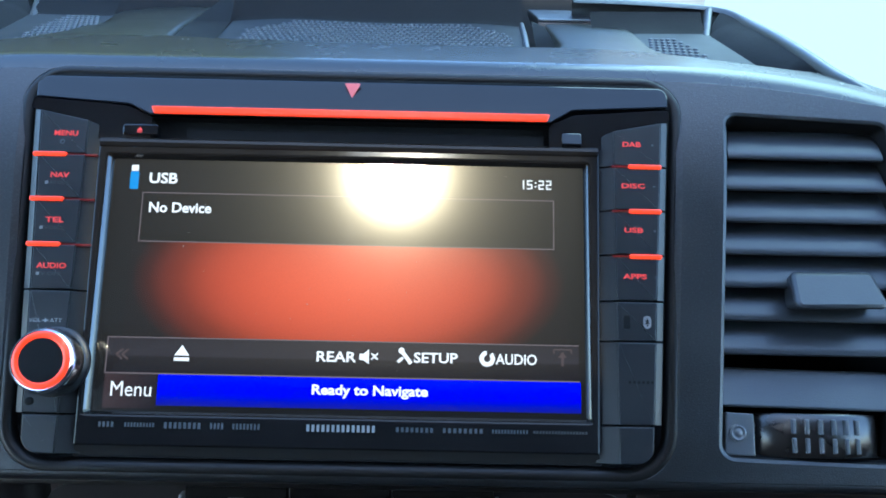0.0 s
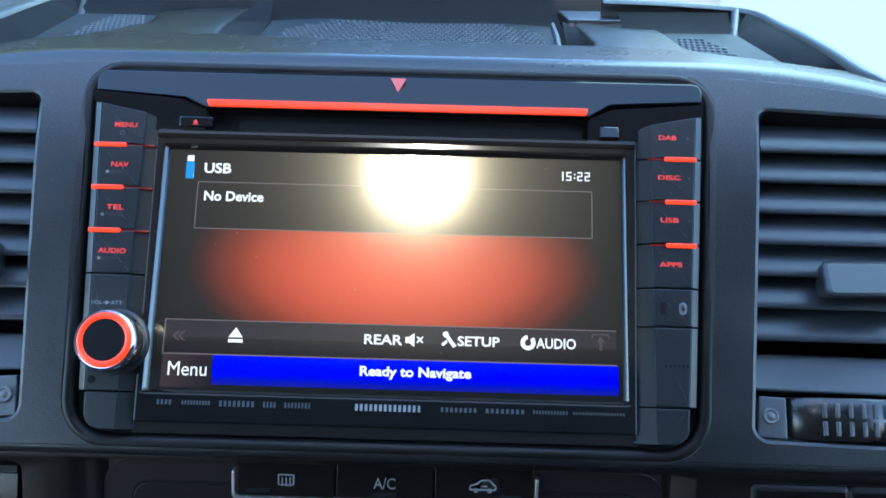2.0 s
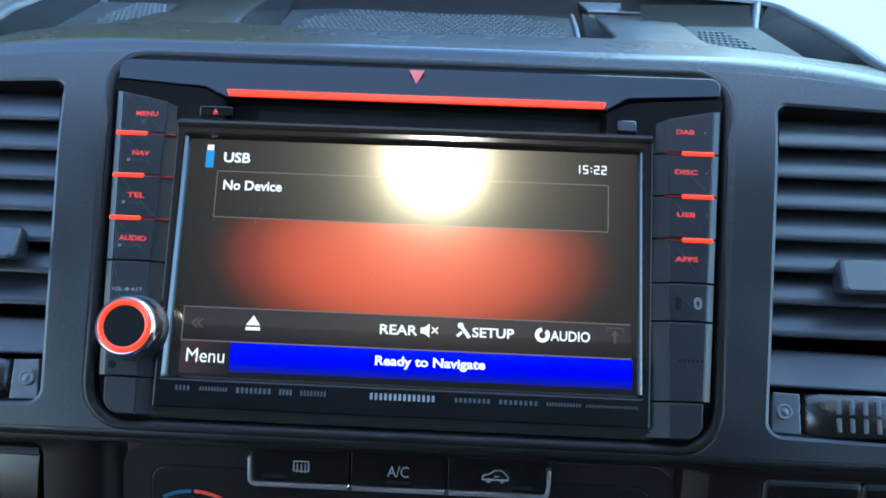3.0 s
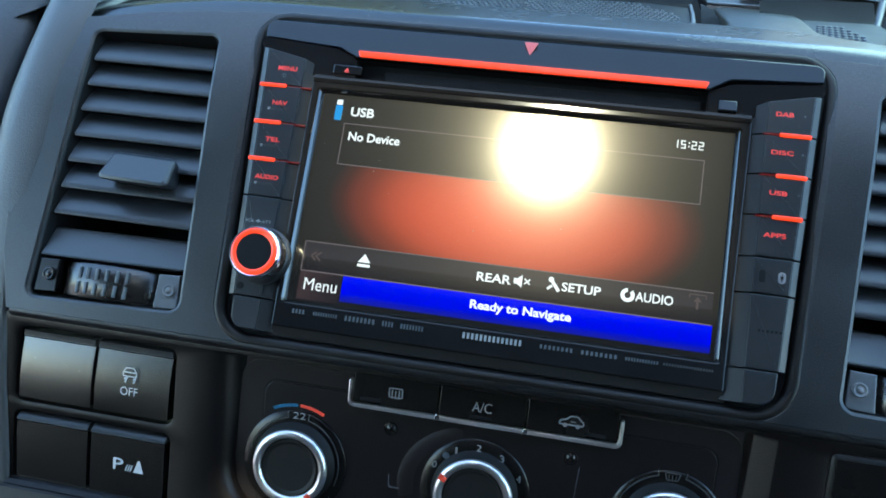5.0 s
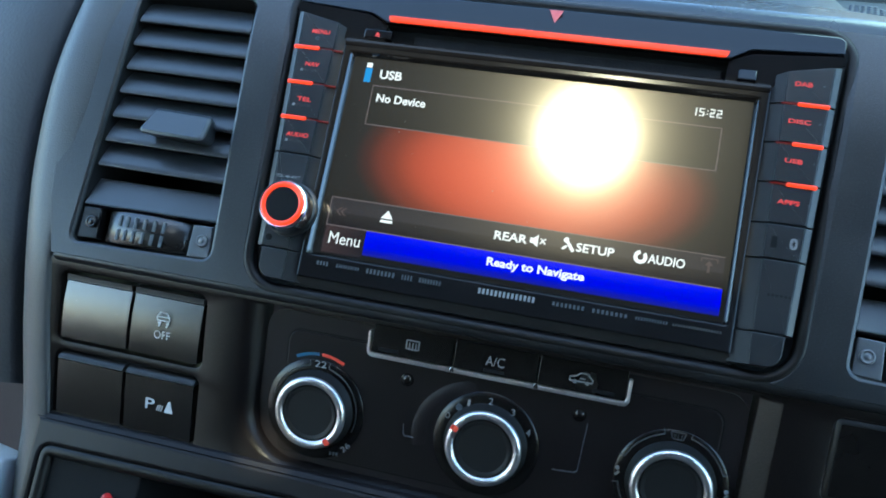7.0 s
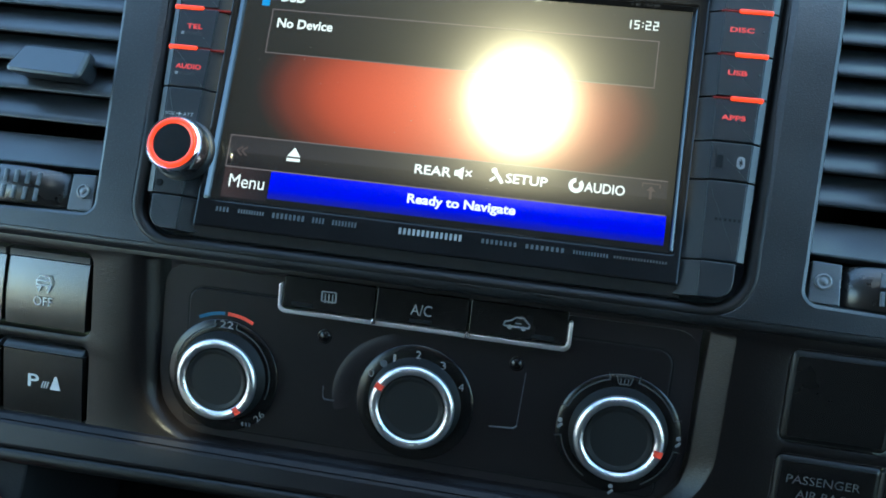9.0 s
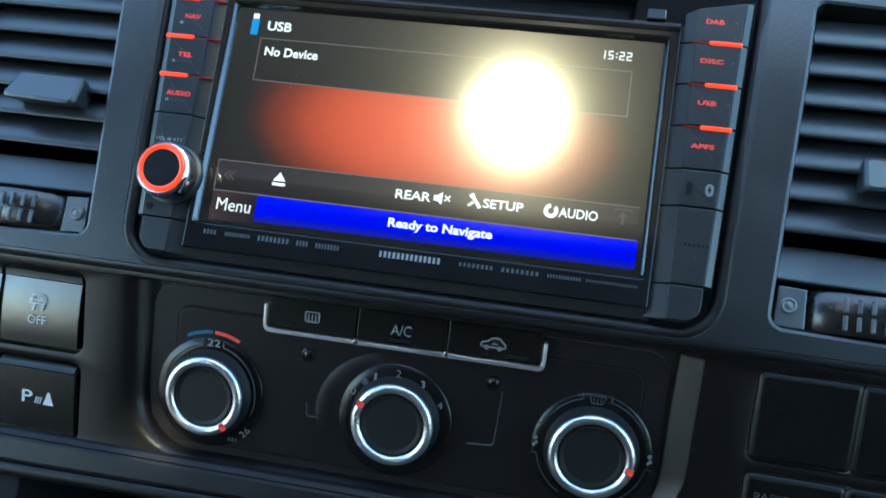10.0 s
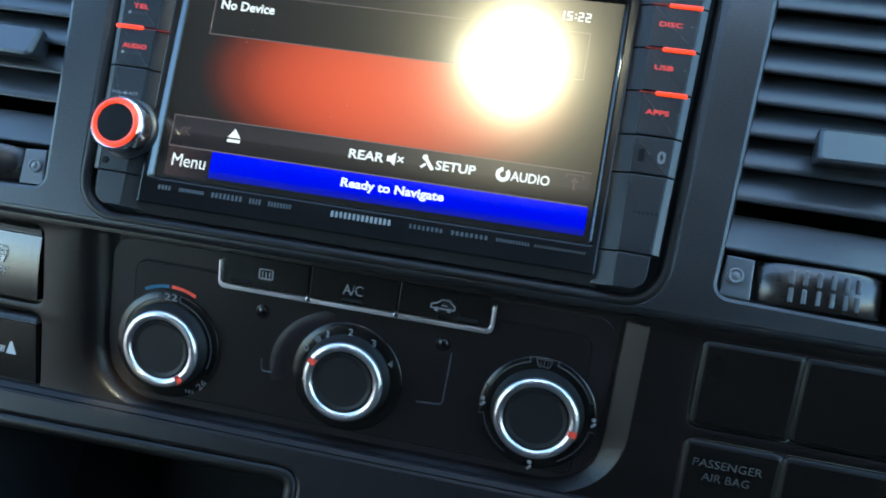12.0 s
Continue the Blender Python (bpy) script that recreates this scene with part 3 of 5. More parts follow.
loft(bm, [ring3(box, 24), ring3(inset(box, 3), 90)], False, True)
cavity = finish("storage_compartment", bm, HOLE, at=DASH)
tagged(cavity, "deep black open storage compartment under the climate panel", "compartment", kind="structure")
bm = slab(rect(-188, -214, -139, -136.5, 3), 23.5, 5, 1.0)
hz = finish("hazard_switch_panel", bm, DARK, at=DASH)
tagged(hz, "flat black plastic panel holding the hazard switch", "panel", kind="structure")

# trays sunk in the top of the dash, with lands between them
def divider(rows, end, label):
    """The raised land between two trays; rows of (y, left x, right x)."""
    bm = bmesh.new()
    loft(bm, [[(x, y, top_z(y, x) + 0.45 + h - (0.5 if y < land_edge((a + b) / 2) + 4 else 0)) for x, h in ((a - 3.0, -16), (a - 1.6, -5), (a - 1.0, -1.6), (a, -0.5), (a + 1.6, 0), ((a * 2 + b) / 3, 0.2), ((a + b * 2) / 3, 0.2), (b - 2.2, 0), (b - 0.7, -0.5), (b + 0.5, -1.9), (b + 1.0, -4), (b + 2.4, -16))] for y, a, b in rows], closed=False, last=end)
    return tagged(finish("tray_divider", bm, TOP, at=DASH, sharp=60), label, "trim", kind="structure")


divider([(51, -160, -80), (54, -150, -82.5), (60, -139, -84.5), (70, -135, -86.5), (92, -136, -91), (120, -141.5, -95.5), (144, -147.5, -99.5), (176, -155, -101.5)], False, "olive grey plastic land between dash trays, rounded edges")
divider([(40, 70, 121), (46, 75.5, 118), (52, 79, 116.4), (60, 80.5, 117), (71, 81, 118.5), (103, 82.5, 122), (128, 82.7, 123)], True, "olive grey plastic land carrying the tray catch")


def tray(corners, label, bulge=0.0, high=46):
    """A tray floor between front and rear rows of (x, y, z) with its dark rear wall; gives the floor's place at u across, v back."""
    f0, f1, r0, r1 = [Vector(c) for c in corners]

    def at(u, v):
        p = (f0 * (1 - u) + f1 * u) * (1 - v) + (r0 * (1 - u) + r1 * u) * v
        return p + Vector((0, 0, bulge * math.sin(math.pi * u) * max(0, v) ** 2 + 0.9 * math.sin(9 * u) * max(0, v) ** 2 * (bulge > 0)))

    bm = bmesh.new()
    loft(bm, [[tuple(at(k / 24, v)) for k in range(25)] for v in (-0.9, 0, 0.3, 0.6, 0.85, 1.0)], closed=False)
    tagged(finish("dash_tray", bm, MAT, at=DASH, sharp=60), label, "tray", kind="structure")
    bm = bmesh.new()
    base = [at(k / 24, 1.0) for k in range(25)]
    loft(bm, [[tuple(p + Vector((0, b, h))) for p in base] for b, h in ((-1.0, -0.8), (0.4, 0.4), (1.6, 3), (5, high * 0.55), (7, high))], closed=False)
    return at, bm


def pads(at, u0, u1, v1, nu, nv, pitch, label):
    """Rows of small six-sided pads on a tray's floor."""
    bm = bmesh.new()
    for j in range(nv):
        v = -0.12 + (v1 + 0.12) * j / (nv - 1)
        for i in range(nu):
            u = u0 + (u1 - u0) * (i + (0.5 if j % 2 else 0)) / nu
            edge = 0.5 - abs((u - u0) / (u1 - u0) - 0.5)
            if v > v1 * (0.62 + 2.6 * edge):
                continue
            o = at(u, v)
            side, back = (at(u + 0.01, v) - o).normalized(), (at(u, v + 0.02) - o).normalized()
            up = side.cross(back)
            ring = [side * (math.cos(k * math.pi / 3 + 0.52) * 0.40 * pitch) + back * (math.sin(k * math.pi / 3 + 0.52) * 0.42 * pitch) for k in range(6)]
            loft(bm, [[tuple(o + r - up * 0.1) for r in ring], [tuple(o + r * 0.9 + up * 0.55) for r in ring], [tuple(o + r * 0.6 + up * 0.8) for r in ring]], False, True)
    return tagged(finish("tray_mat", bm, PAD, at=DASH, sharp=60), label, "mat", kind="stuff")


def rear_wall(bm, label):
    return tagged(finish("tray_back_wall", bm, DARK, at=DASH, sharp=60), label, "dashboard", kind="structure")


at, bm = tray([(-77, 97, 130.4), (71, 97, 129.4), (-77, 126, 154.6), (71, 126, 154.4)], "dark rubber-lined tray in the top of the dashboard", 2.0)
rear_wall(bm, "rear wall of the middle dash tray, shade in its dark colour")
pads(at, 0.075, 0.955, 0.86, 44, 11, 3.0, "grey rubber tray mat with small raised hexagon pads")
# the middle tray's side walls and the narrow rib by the catch
for s, top_row, low_row, lab in ((-1, [(-82.5, 54), (-86, 70), (-91, 92), (-95.5, 120), (-99.5, 144)], [(-66, 56, 96), (-70, 72, 109), (-76, 96, 130), (-77.4, 122, 152), (-78, 132, 176)], "side wall of the middle dash tray, shade in its dark colour"), (1, [(79, 50), (81, 71), (82, 92), (82.5, 112), (82.7, 128)], [(73, 54, 94), (73.6, 72, 106), (74.4, 92, 124), (75, 112, 142), (75.4, 126, 158)], "side wall beside the tray catch, shade in its dark colour")):
    bm = bmesh.new()
    loft(bm, [[(x, y, top_z(y, x) - 1.2) for x, y in top_row], low_row], closed=False)
    tagged(finish("tray_inner_wall", bm, DARK, at=DASH, sharp=60), lab, "trim", kind="structure")
bm = bmesh.new()
loft(bm, [[(x + a, y, z + h) for x, y, z in ((69.6, 92, 126), (70.2, 108, 141), (70.4, 127, 156.5))] for a, h in ((-1.0, -2), (-0.8, 0.9), (0.2, 1.4), (1.0, 0.8), (1.6, -2))], closed=False)
tagged(finish("tray_rib", bm, CATCHLIGHT, at=DASH, sharp=60), "thin grey plastic rib along the tray edge", "trim", kind="structure")
SIDE_TRAYS = {}
for s, corners, label in ((1, [(104, 70, 115), (167.3, 70, 111.2), (104, 112, 145.3), (160, 112, 146.6)], "dark blue-grey side tray in the top of the dashboard"), (-1, [(-172.5, 70, 113.8), (-126, 70, 117.4), (-172, 112, 149.2), (-132, 112, 148.8)], "dark blue-grey side tray in the top of the dashboard")):
    at, bm = tray(corners, label, high=15)
    rear_wall(bm, "rear wall of the side dash tray, shade in its dark colour")
    SIDE_TRAYS[s] = at
pads(SIDE_TRAYS[1], 0.34, 0.72, 0.72, 8, 9, 3.0, "dark rubber tray mat with small raised pads")
pads(SIDE_TRAYS[-1], 0.36, 0.98, 0.9, 11, 12, 3.2, "dark rubber tray mat with small raised pads")

# ---- the head unit ----
unit = thing("car_radio", DASH, "gloss black touchscreen car radio lit red, set in the dashboard fascia", "car radio")
side_x = lambda z: 106.6 + (z - 60) * 0.050  # noqa: E731

# chassis behind everything
part("chassis", slab(inset(radio_hole, 0.5), 3.2, 10, 0.5), HOLE, unit)

# front bezel round the display, with its recess
frame_outer = [(-81.3, -50.0), (81.3, -50.0), (82.6, 47.2), (-82.6, 47.2)]
screen_hole = rect(-79.6, -40.4, 78.9, 43.6, 0.8, 2)
bm = plate(frame_outer, [screen_hole], -2.6, 0.7, 3.0, 5)
bezel = part("bezel", bm, COVER, unit)
# slanting side walls of the recess
bm = bmesh.new()
slim = lambda d: rect(-79.6 + 1.6 * d, -40.4 + 0.9 * d, 78.9 - 0.9 * d, 43.6 - 1.2 * d, 0.8, 2)  # noqa: E731
loft(bm, [ring3(slim(-0.1), -1.9), ring3(slim(0.12), -2.0), ring3(slim(1), 0.1)])
part("bezel_wall", bm, GLOSS, unit)
# mirror strips added for the window reflections on the bezel's side walls
for name, x0, x1 in (("edge_strip", -79.3, -77.9), ("edge_strip", 78.7, 77.5)):
    bm = bmesh.new()
    loft(bm, [[(x0 + (x1 - x0) * u, y, z) for z in (-39.2, 42.6)] for u, y in ((0.0, -2.15), (0.35, -1.75), (0.7, -1.15), (1.0, -0.3))], closed=False)
    part_r(name, bm, REFLECTION_METAL, unit, "added mirror strip for the window reflection beside the glass")
# satin chamfer along the bottom
bm = bmesh.new()
loft(bm, [[(-80.3, -2.4, -48.4), (80.3, -2.4, -48.4)], [(-80.3, -2.2, -48.8), (80.3, -2.2, -48.8)], [(-82.5, 0.6, -53.4), (82.5, 0.6, -53.4)], [(-82.5, 4, -53.8), (82.5, 4, -53.8)]], closed=False)
part("lower_chamfer", bm, FACET, unit, "satin grey chamfer")

# the display: flat glass over the lit panel, shading bowed to place the glare
bm = bmesh.new()
loft(bm, [ring3(rect(-78.2, -39.7, 79.3, 44.4), 1.2), ring3(rect(-78.2, -39.7, 79.3, 44.4), 0.0)], True, True)
display = part("display", bm, UI_BACK, unit, "lit touchscreen with dark menu page")


def bow(ob, across=1.228, upright=1.428):
    """Bends a flat display piece's shading so the sun's glare fits the camera's view."""
    me = ob.data
    normals = []
    for v in me.loops:
        p = me.vertices[v.vertex_index].co
        normals.append(Vector((p.x / across, -1, p.z / upright)).normalized())
    me.normals_split_custom_set(normals)


def ui(name, polys, mat, lift, label=""):
    return part(name, flat(polys, -lift, 0.02), mat, display, label)


def grid_panel(name, x0, z0, x1, z1, mat, lift, nx=12, nz=6):
    bm = bmesh.new()
    loft(bm, [[(x0 + (x1 - x0) * i / nx, -lift, z0 + (z1 - z0) * j / nz) for i in range(nx + 1)] for j in range(nz + 1)], closed=False)
    for f in bm.faces:
        f.normal_update()
        if f.normal.y > 0:
            f.normal_flip()
    ob = finish(name, bm, mat, display, flip=False)
    bow(ob)
    return ob


grid_panel("menu_page", -78.15, -39.65, 79.25, 44.35, UI_BACK, 0.03, 24, 14)
grid_panel("red_glow", -70, -16.4, 72, 14.7, UI_RED, 0.05)
grid_panel("toolbar", -74.6, -27.6, 75.4, -16.5, UI_TOOL, 0.06)
grid_panel("status_bar", -57.6, -37.6, 75.9, -27.9, UI_BLUE, 0.07)
grid_panel("menu_key", -74.4, -38.6, -57.9, -28.0, UI_MENU, 0.07, 4, 3)
w = 0.34
ui("list_box", [line(-67.8, 31.1, 67.8, 31.1, w), line(-67.8, 14.8, 67.8, 14.8, w), line(-67.63, 14.99, -67.63, 30.91, w), line(67.63, 14.99, 67.63, 30.91, w)], UI_LINE, 0.1)
ui("toolbar_outline", [line(-74.6, -16.4, 75.4, -16.4, w), line(-74.6, -27.7, 75.6, -27.7, 0.45), line(-74.43, -27.46, -74.43, -16.59, w)], UI_LINE, 0.1)
words("USB", -65.9, -56.6, 36.1, 3.7, -0.1, UI_WHITE, display, bold=0.025)
SEGMENTS = {"1": "bc", "5": "afgcd", "2": "abged"}


def clock_digit(ch, x, z, w=1.75, h=3.1, k=0.42):
    """A squared display digit made of bars."""
    m = z + h / 2
    place = {"a": rect(x, z + h - k, x + w, z + h), "g": rect(x, m - k / 2, x + w, m + k / 2), "d": rect(x, z, x + w, z + k), "f": rect(x, m, x + k, z + h), "b": rect(x + w - k, m, x + w, z + h), "e": rect(x, z, x + k, m), "c": rect(x + w - k, z, x + w, m)}
    return [place[c] for c in SEGMENTS[ch]]


ui("clock", clock_digit("1", 56.2, 34.9) + clock_digit("5", 58.9, 34.9) + [rect(61.5, 35.6, 62.0, 36.1), rect(61.5, 36.9, 62.0, 37.4)] + clock_digit("2", 62.7, 34.9) + clock_digit("2", 65.2, 34.9), UI_WHITE, 0.1)
words("No Device", -65.2, -44.8, 26.2, 3.5, -0.1, UI_WHITE, display, bold=0.025)
words("REAR", -8.0, 4.6, -21.3, 3.3, -0.1, UI_WHITE, display, bold=0.02)
words("SETUP", 22.9, 36.8, -21.1, 3.3, -0.1, UI_WHITE, display, bold=0.02)
words("AUDIO", 48.9, 62.0, -21.1, 3.4, -0.1, UI_WHITE, display, bold=0.015)
words("Menu", -72.2, -59.4, -32.6, 4.6, -0.1, UI_WHITE, display)
words("Ready to Navigate", -9.0, 27.6, -32.2, 4.2, -0.1, UI_WHITE, display, bold=0.03)
ui("usb_stick_icon", [rect(-72.2, 32.2, -69.4, 38.2, 0.3)], UI_ICON_BLUE, 0.1, "blue memory stick icon")
ui("usb_plug_icon", [rect(-72.0, 38.4, -69.7, 40.4)], UI_WHITE, 0.1)
ui("eject_icon", [[(-53.1, -21.9), (-48.3, -21.9), (-50.7, -18.6)], rect(-53.1, -23.6, -48.3, -22.5)], UI_WHITE, 0.1)
ui("mute_icon", [[(5.6, -22.2), (6.8, -22.2), (8.6, -23.4), (8.6, -18.8), (6.8, -20.2), (5.6, -20.2)], line(9.4, -22.0, 11.4, -20.0, 0.5), line(9.4, -20.0, 11.4, -22.0, 0.5)], UI_WHITE, 0.1)
ui("wrench_icon", [line(18.6, -18.6, 22.0, -23.0, 1.2), line(17.8, -22.6, 19.4, -21.2, 0.9), circle(18.9, -19.0, 1.0, 10)], UI_WHITE, 0.1)
bm = arc_band(46.2, -21.0, 1.1, 2.5, 95, 410, -0.1, 0.02, 18)
part("sound_icon", bm, UI_WHITE, display)
ui("export_icon", [line(70.2, -22.9, 70.2, -19.4, 0.8), [(68.8, -20.2), (71.6, -20.2), (70.2, -18.4)], line(67.4, -17.7, 73.0, -17.7, 0.4), line(67.4, -17.7, 67.4, -19, 0.4), line(73.0, -17.7, 73.0, -19, 0.4)], UI_FAINT, 0.1)
ui("back_icon", [line(x, -21.8, x + 2, z, 0.6) for x in (-71.4, -69.6) for z in (-20.2, -23.4)], UI_FAINT, 0.1)

for ob in display.children:
    bow(ob)
dust(-76, 77, -38, 43, -0.1, 26, display, 3, 0.26)

# printed marks under the display
for x0, x1, n, h, mat in [(-75.2, -70, 2, 2.2, DIM_PRINT), (-67, -57.4, 5, 1.8, DIM_PRINT), (-54.8, -42.8, 4, 2.6, DIM_PRINT), (-40.4, -35.8, 2, 2.6, DIM_PRINT), (-33.4, -24.5, 4, 2.4, DIM_PRINT),
                          (-10.4, 11.6, 7, 2.9, LOGO_PRINT), (17.6, 29.8, 4, 2.0, DIM_PRINT), (32.2, 45.4, 4, 2.0, DIM_PRINT), (47.8, 59.4, 6, 1.6, DIM_PRINT), (60.8, 78.0, 9, 1.2, MARK_PRINT)]:
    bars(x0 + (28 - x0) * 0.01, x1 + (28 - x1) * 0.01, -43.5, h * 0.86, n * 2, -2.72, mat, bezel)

# upper cover with the slot light
top_poly = rounded([(-105.6, 63.2), (-74.2, 60.9), (-66.5, 57.0), (66.5, 57.0), (74.0, 62.0), (106.0, 64.0), (107.2, 71.8), (-107.2, 71.8)], [0.5, 2, 1, 1, 2, 0.5, 9, 9], 6)
cover = part("upper_cover", slab(top_poly, lambda x, z: -3.2 + (z - 57) * 0.30, 6, 0.5), TOP_COVER, unit, "gloss black upper cover")
part("slot_light", slab(rounded([(-65.2, 57.4), (65.2, 57.4), (66.4, 60.0), (-66.4, 60.0)], 0.5, 3), -3.6, 2, 0.4), LED, unit, "glowing red light bar")
part("arrow_mark", flat([[(-0.15, 65.2), (2.5, 70.4), (-2.8, 70.4)]], -0.75, 0.5), PINK, unit, "pink triangle mark")
# shaped shoulders beside the slot
for s in (-1, 1):
    pts = [(s * 105.6, 62.4), (s * 74.6, 59.9), (s * 66.8, 56.4), (s * 66.8, 48.4), (s * 82.4, 48.4), (s * 87.4, 55.6), (s * 106.2, 59.6)]
    if s > 0:
        pts = pts[::-1]
    part("shoulder", slab(rounded(pts, [0.5, 1.5, 1, 1, 2, 3, 0.5] if s < 0 else [0.5, 3, 2, 1, 1, 1.5, 0.5], 4), -1.6, 5, 0.5), GLOSS, unit)
# slot
bm = bmesh.new()
slot = rect(-66.6, 49.0, 66.6, 56.6)
loft(bm, [ring3(slot, -1.6), ring3(slot, 3.0)], False, True)
part("disc_slot", bm, HOLE, unit, "dark disc slot")
part("slot_flap", slab(rect(-55.2, 49.8, 64.8, 53.8), 0.8, 2, 0.4), DARK, unit)
ej = part("eject_button", slab(rect(-75.4, 50.3, -63.8, 53.9, 0.5), -2.2, 3, 0.4), GLOSS, unit)
part("eject_mark", flat([[(-70.6, 51.6), (-68.8, 51.6), (-69.7, 52.9)], rect(-70.6, 51.0, -68.8, 51.3)], -2.32), RED_TEXT, ej)
part("reset_button", slab(rect(70.3, 49.6, 76.8, 54.2, 0.6), lambda x, z: -3.2 + (z - 49.6) * 0.3, 4, 0.5), TOP_COVER, unit)
# rolled ridge between slot and display
bm = bmesh.new()
loft(bm, [[(-82, y, z), (82, y, z)] for y, z in [(0, 49.2), (-2.4, 49.0), (-3.5, 48.2), (-3.7, 47.2), (-3.2, 46.2), (-2.6, 45.8)]], closed=False)
part("slot_ridge", bm, RIDGE, unit)


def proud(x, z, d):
    """Shifts a part d proud of the face plane to fit the camera's mean line of sight."""
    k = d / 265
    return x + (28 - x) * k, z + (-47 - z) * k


def column(s, rows):
    """The keys down one side (s: -1 left, 1 right); rows of (name, upper z, lower z)."""
    made = {}
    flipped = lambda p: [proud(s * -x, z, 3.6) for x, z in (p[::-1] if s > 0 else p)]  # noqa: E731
    for i, (name, z1, z0) in enumerate(rows):
        first, last = i == 0, i == len(rows) - 1
        e = lambda z: side_x(z) - 2.6  # noqa: E731
        xi = lambda z: 83.2 + (z - 54) * 0.02  # noqa: E731
        up = lambda x: z1 + ((abs(x) - side_x(z1)) * 0.20 if first else 0)  # noqa: E731
        face = [(-e(z0), z0), (-88.0, z0), (-88.0, up(88)), (-e(z1), up(e(z1)))]
        r = [8.5 if last else 0.25, 0.25, 0.25, 0.25]
        ob = part(name, slab(rounded(flipped(face), r if s < 0 else r[::-1], 6), -3.6, 6, 0.3), SATIN, unit)
        facet = [(-88.05, z0), (-xi(z0), z0), (-xi(z1), up(83) - (0.6 if first else 0)), (-88.05, up(88))]
        r = [0.2, 0.2, 3.0 if first else 0.2, 0.2]
        part("facet", slab(rounded(flipped(facet), r if s < 0 else r[::-1], 4), lambda x, z: -3.5 + (88 - abs(x)) * 0.42, 5, 0.06), FACET, ob)
        edge = [(-side_x(z0), z0), (-e(z0) - 0.1, z0), (-e(z1) - 0.1, up(e(z1))), (-side_x(z1), up(side_x(z1)))]
        if not last:
            part("edge_facet", slab(flipped(edge), lambda x, z: -3.5 + (abs(x) - e(z) + 1.2) * 0.55, 4, 0.15), SATIN, ob)
        made[name] = ob
    return made


left = column(-1, [("menu_button", 59.6, 44.3), ("nav_button", 43.7, 29.0), ("phone_button", 28.4, 13.8), ("audio_button", 13.2, -1.2), ("volume_panel", -1.8, -40.3), ("corner_cover", -40.9, -52.6)])
right = column(1, [("dab_button", 59.6, 44.0), ("disc_button", 43.4, 29.0), ("usb_button", 28.4, 14.0), ("apps_button", 13.4, -1.2), ("socket_panel", -1.8, -14.2), ("card_cover", -14.8, -40.6), ("corner_cover", -41.2, -52.6)])
def lit_bar(x0, x1, z):
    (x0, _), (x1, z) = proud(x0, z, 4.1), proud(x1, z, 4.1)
    part("light_bar", slab(rect(x0, z - 0.78, x1, z + 0.78, 0.55), -4.1, 2, 0.4), LED, unit, "glowing red bar")
    return x0, x1, z


for i, z in enumerate((44.0, 28.7, 13.5)):
    x0, x1, zz = lit_bar(-105.4 + 0.6 * i, -94.2 + 0.5 * i, z)
    part("light_line", flat([rect(x1, zz - 0.25, x1 + 9.6, zz + 0.25)], -3.2, 1), LED_DIM, unit)
    x0, x1, zz = lit_bar(92.8 - 0.1 * i, 103.9 - 0.4 * i, z - 0.2)
    part("light_line", flat([rect(x0 - 5.4, zz - 0.25, x0, zz + 0.25)], -3.9, 1), LED_DIM, unit)
for ob, txt, x, z in [(left["menu_button"], "MENU", -94.8, 51.1), (left["nav_button"], "NAV", -95.4, 36.7), (left["phone_button"], "TEL", -95.5, 21.5), (left["audio_button"], "AUDIO", -95.0, 6.3)]:
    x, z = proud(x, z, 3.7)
    half = 0.84 * len(txt) + 0.5
    words(txt, x - half, x + half, z, 1.8, -3.75, RED_TEXT, ob, bold=0.02)
    if txt == "MENU":
        part("power_mark", arc_band(x - 1, z - 2.9, 0.5, 0.85, 0, 340, -3.75), DIM_PRINT, ob)
    else:
        part("square_mark", flat([rect(x - 4.6, z - 3.1, x - 3.6, z - 2.1)], -3.75), WHITE_PRINT, ob)
        words({"NAV": "AV OUT", "TEL": "VOICE", "AUDIO": "V.OFF"}[txt], x - 3.2, x + 3.2, z - 2.6, 1.1, -3.75, MARK_PRINT, ob)
for ob, txt, x, z in [(right["dab_button"], "DAB", 94.0, 51.4), (right["disc_button"], "DISC", 94.2, 37.0), (right["usb_button"], "USB", 94.0, 22.0), (right["apps_button"], "APPS", 94.0, 6.6)]:
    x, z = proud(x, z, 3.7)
    half = 0.75 * len(txt) + 0.8
    words(txt, x - half, x + half, z, 1.7, -3.75, RED_TEXT, ob, bold=0.02)
    part_r("pip", lathe(x + 6.8, z - 0.2, [(0.35, -3.5), (0.35, -3.9), (0.2, -4.0)], 10), DIM_PRINT, ob)
ob = right["socket_panel"]
part("socket_rim", flat([rect(88.9, -11.2, 91.4, -6.5, 0.4)], -3.68), FACET, ob)
part("socket_slot", flat([rect(89.2, -10.9, 91.1, -6.8, 0.3)], -3.85), HOLE, ob)
part("wireless_mark", flat([rect(95.4, -10.8, 97.9, -6.7, 1.2)], -3.75), WHITE_PRINT, ob, "grey oval wireless mark")
part("wireless_sign", flat([line(96.65, -10.1, 96.65, -7.4, 0.3), line(96.0, -9.3, 97.3, -8.2, 0.3), line(96.0, -8.2, 97.3, -9.3, 0.3)], -3.9), HOLE, ob)
bars(90, 98.5, -27.6, 1.0, 6, -3.72, HOLE, right["card_cover"])
ob = left["volume_panel"]
words("VOL", -98.4, -94.6, -11.9, 1.2, -3.75, LOGO_PRINT, ob)
words("ATT", -91.8, -88.0, -11.9, 1.2, -3.75, LOGO_PRINT, ob)
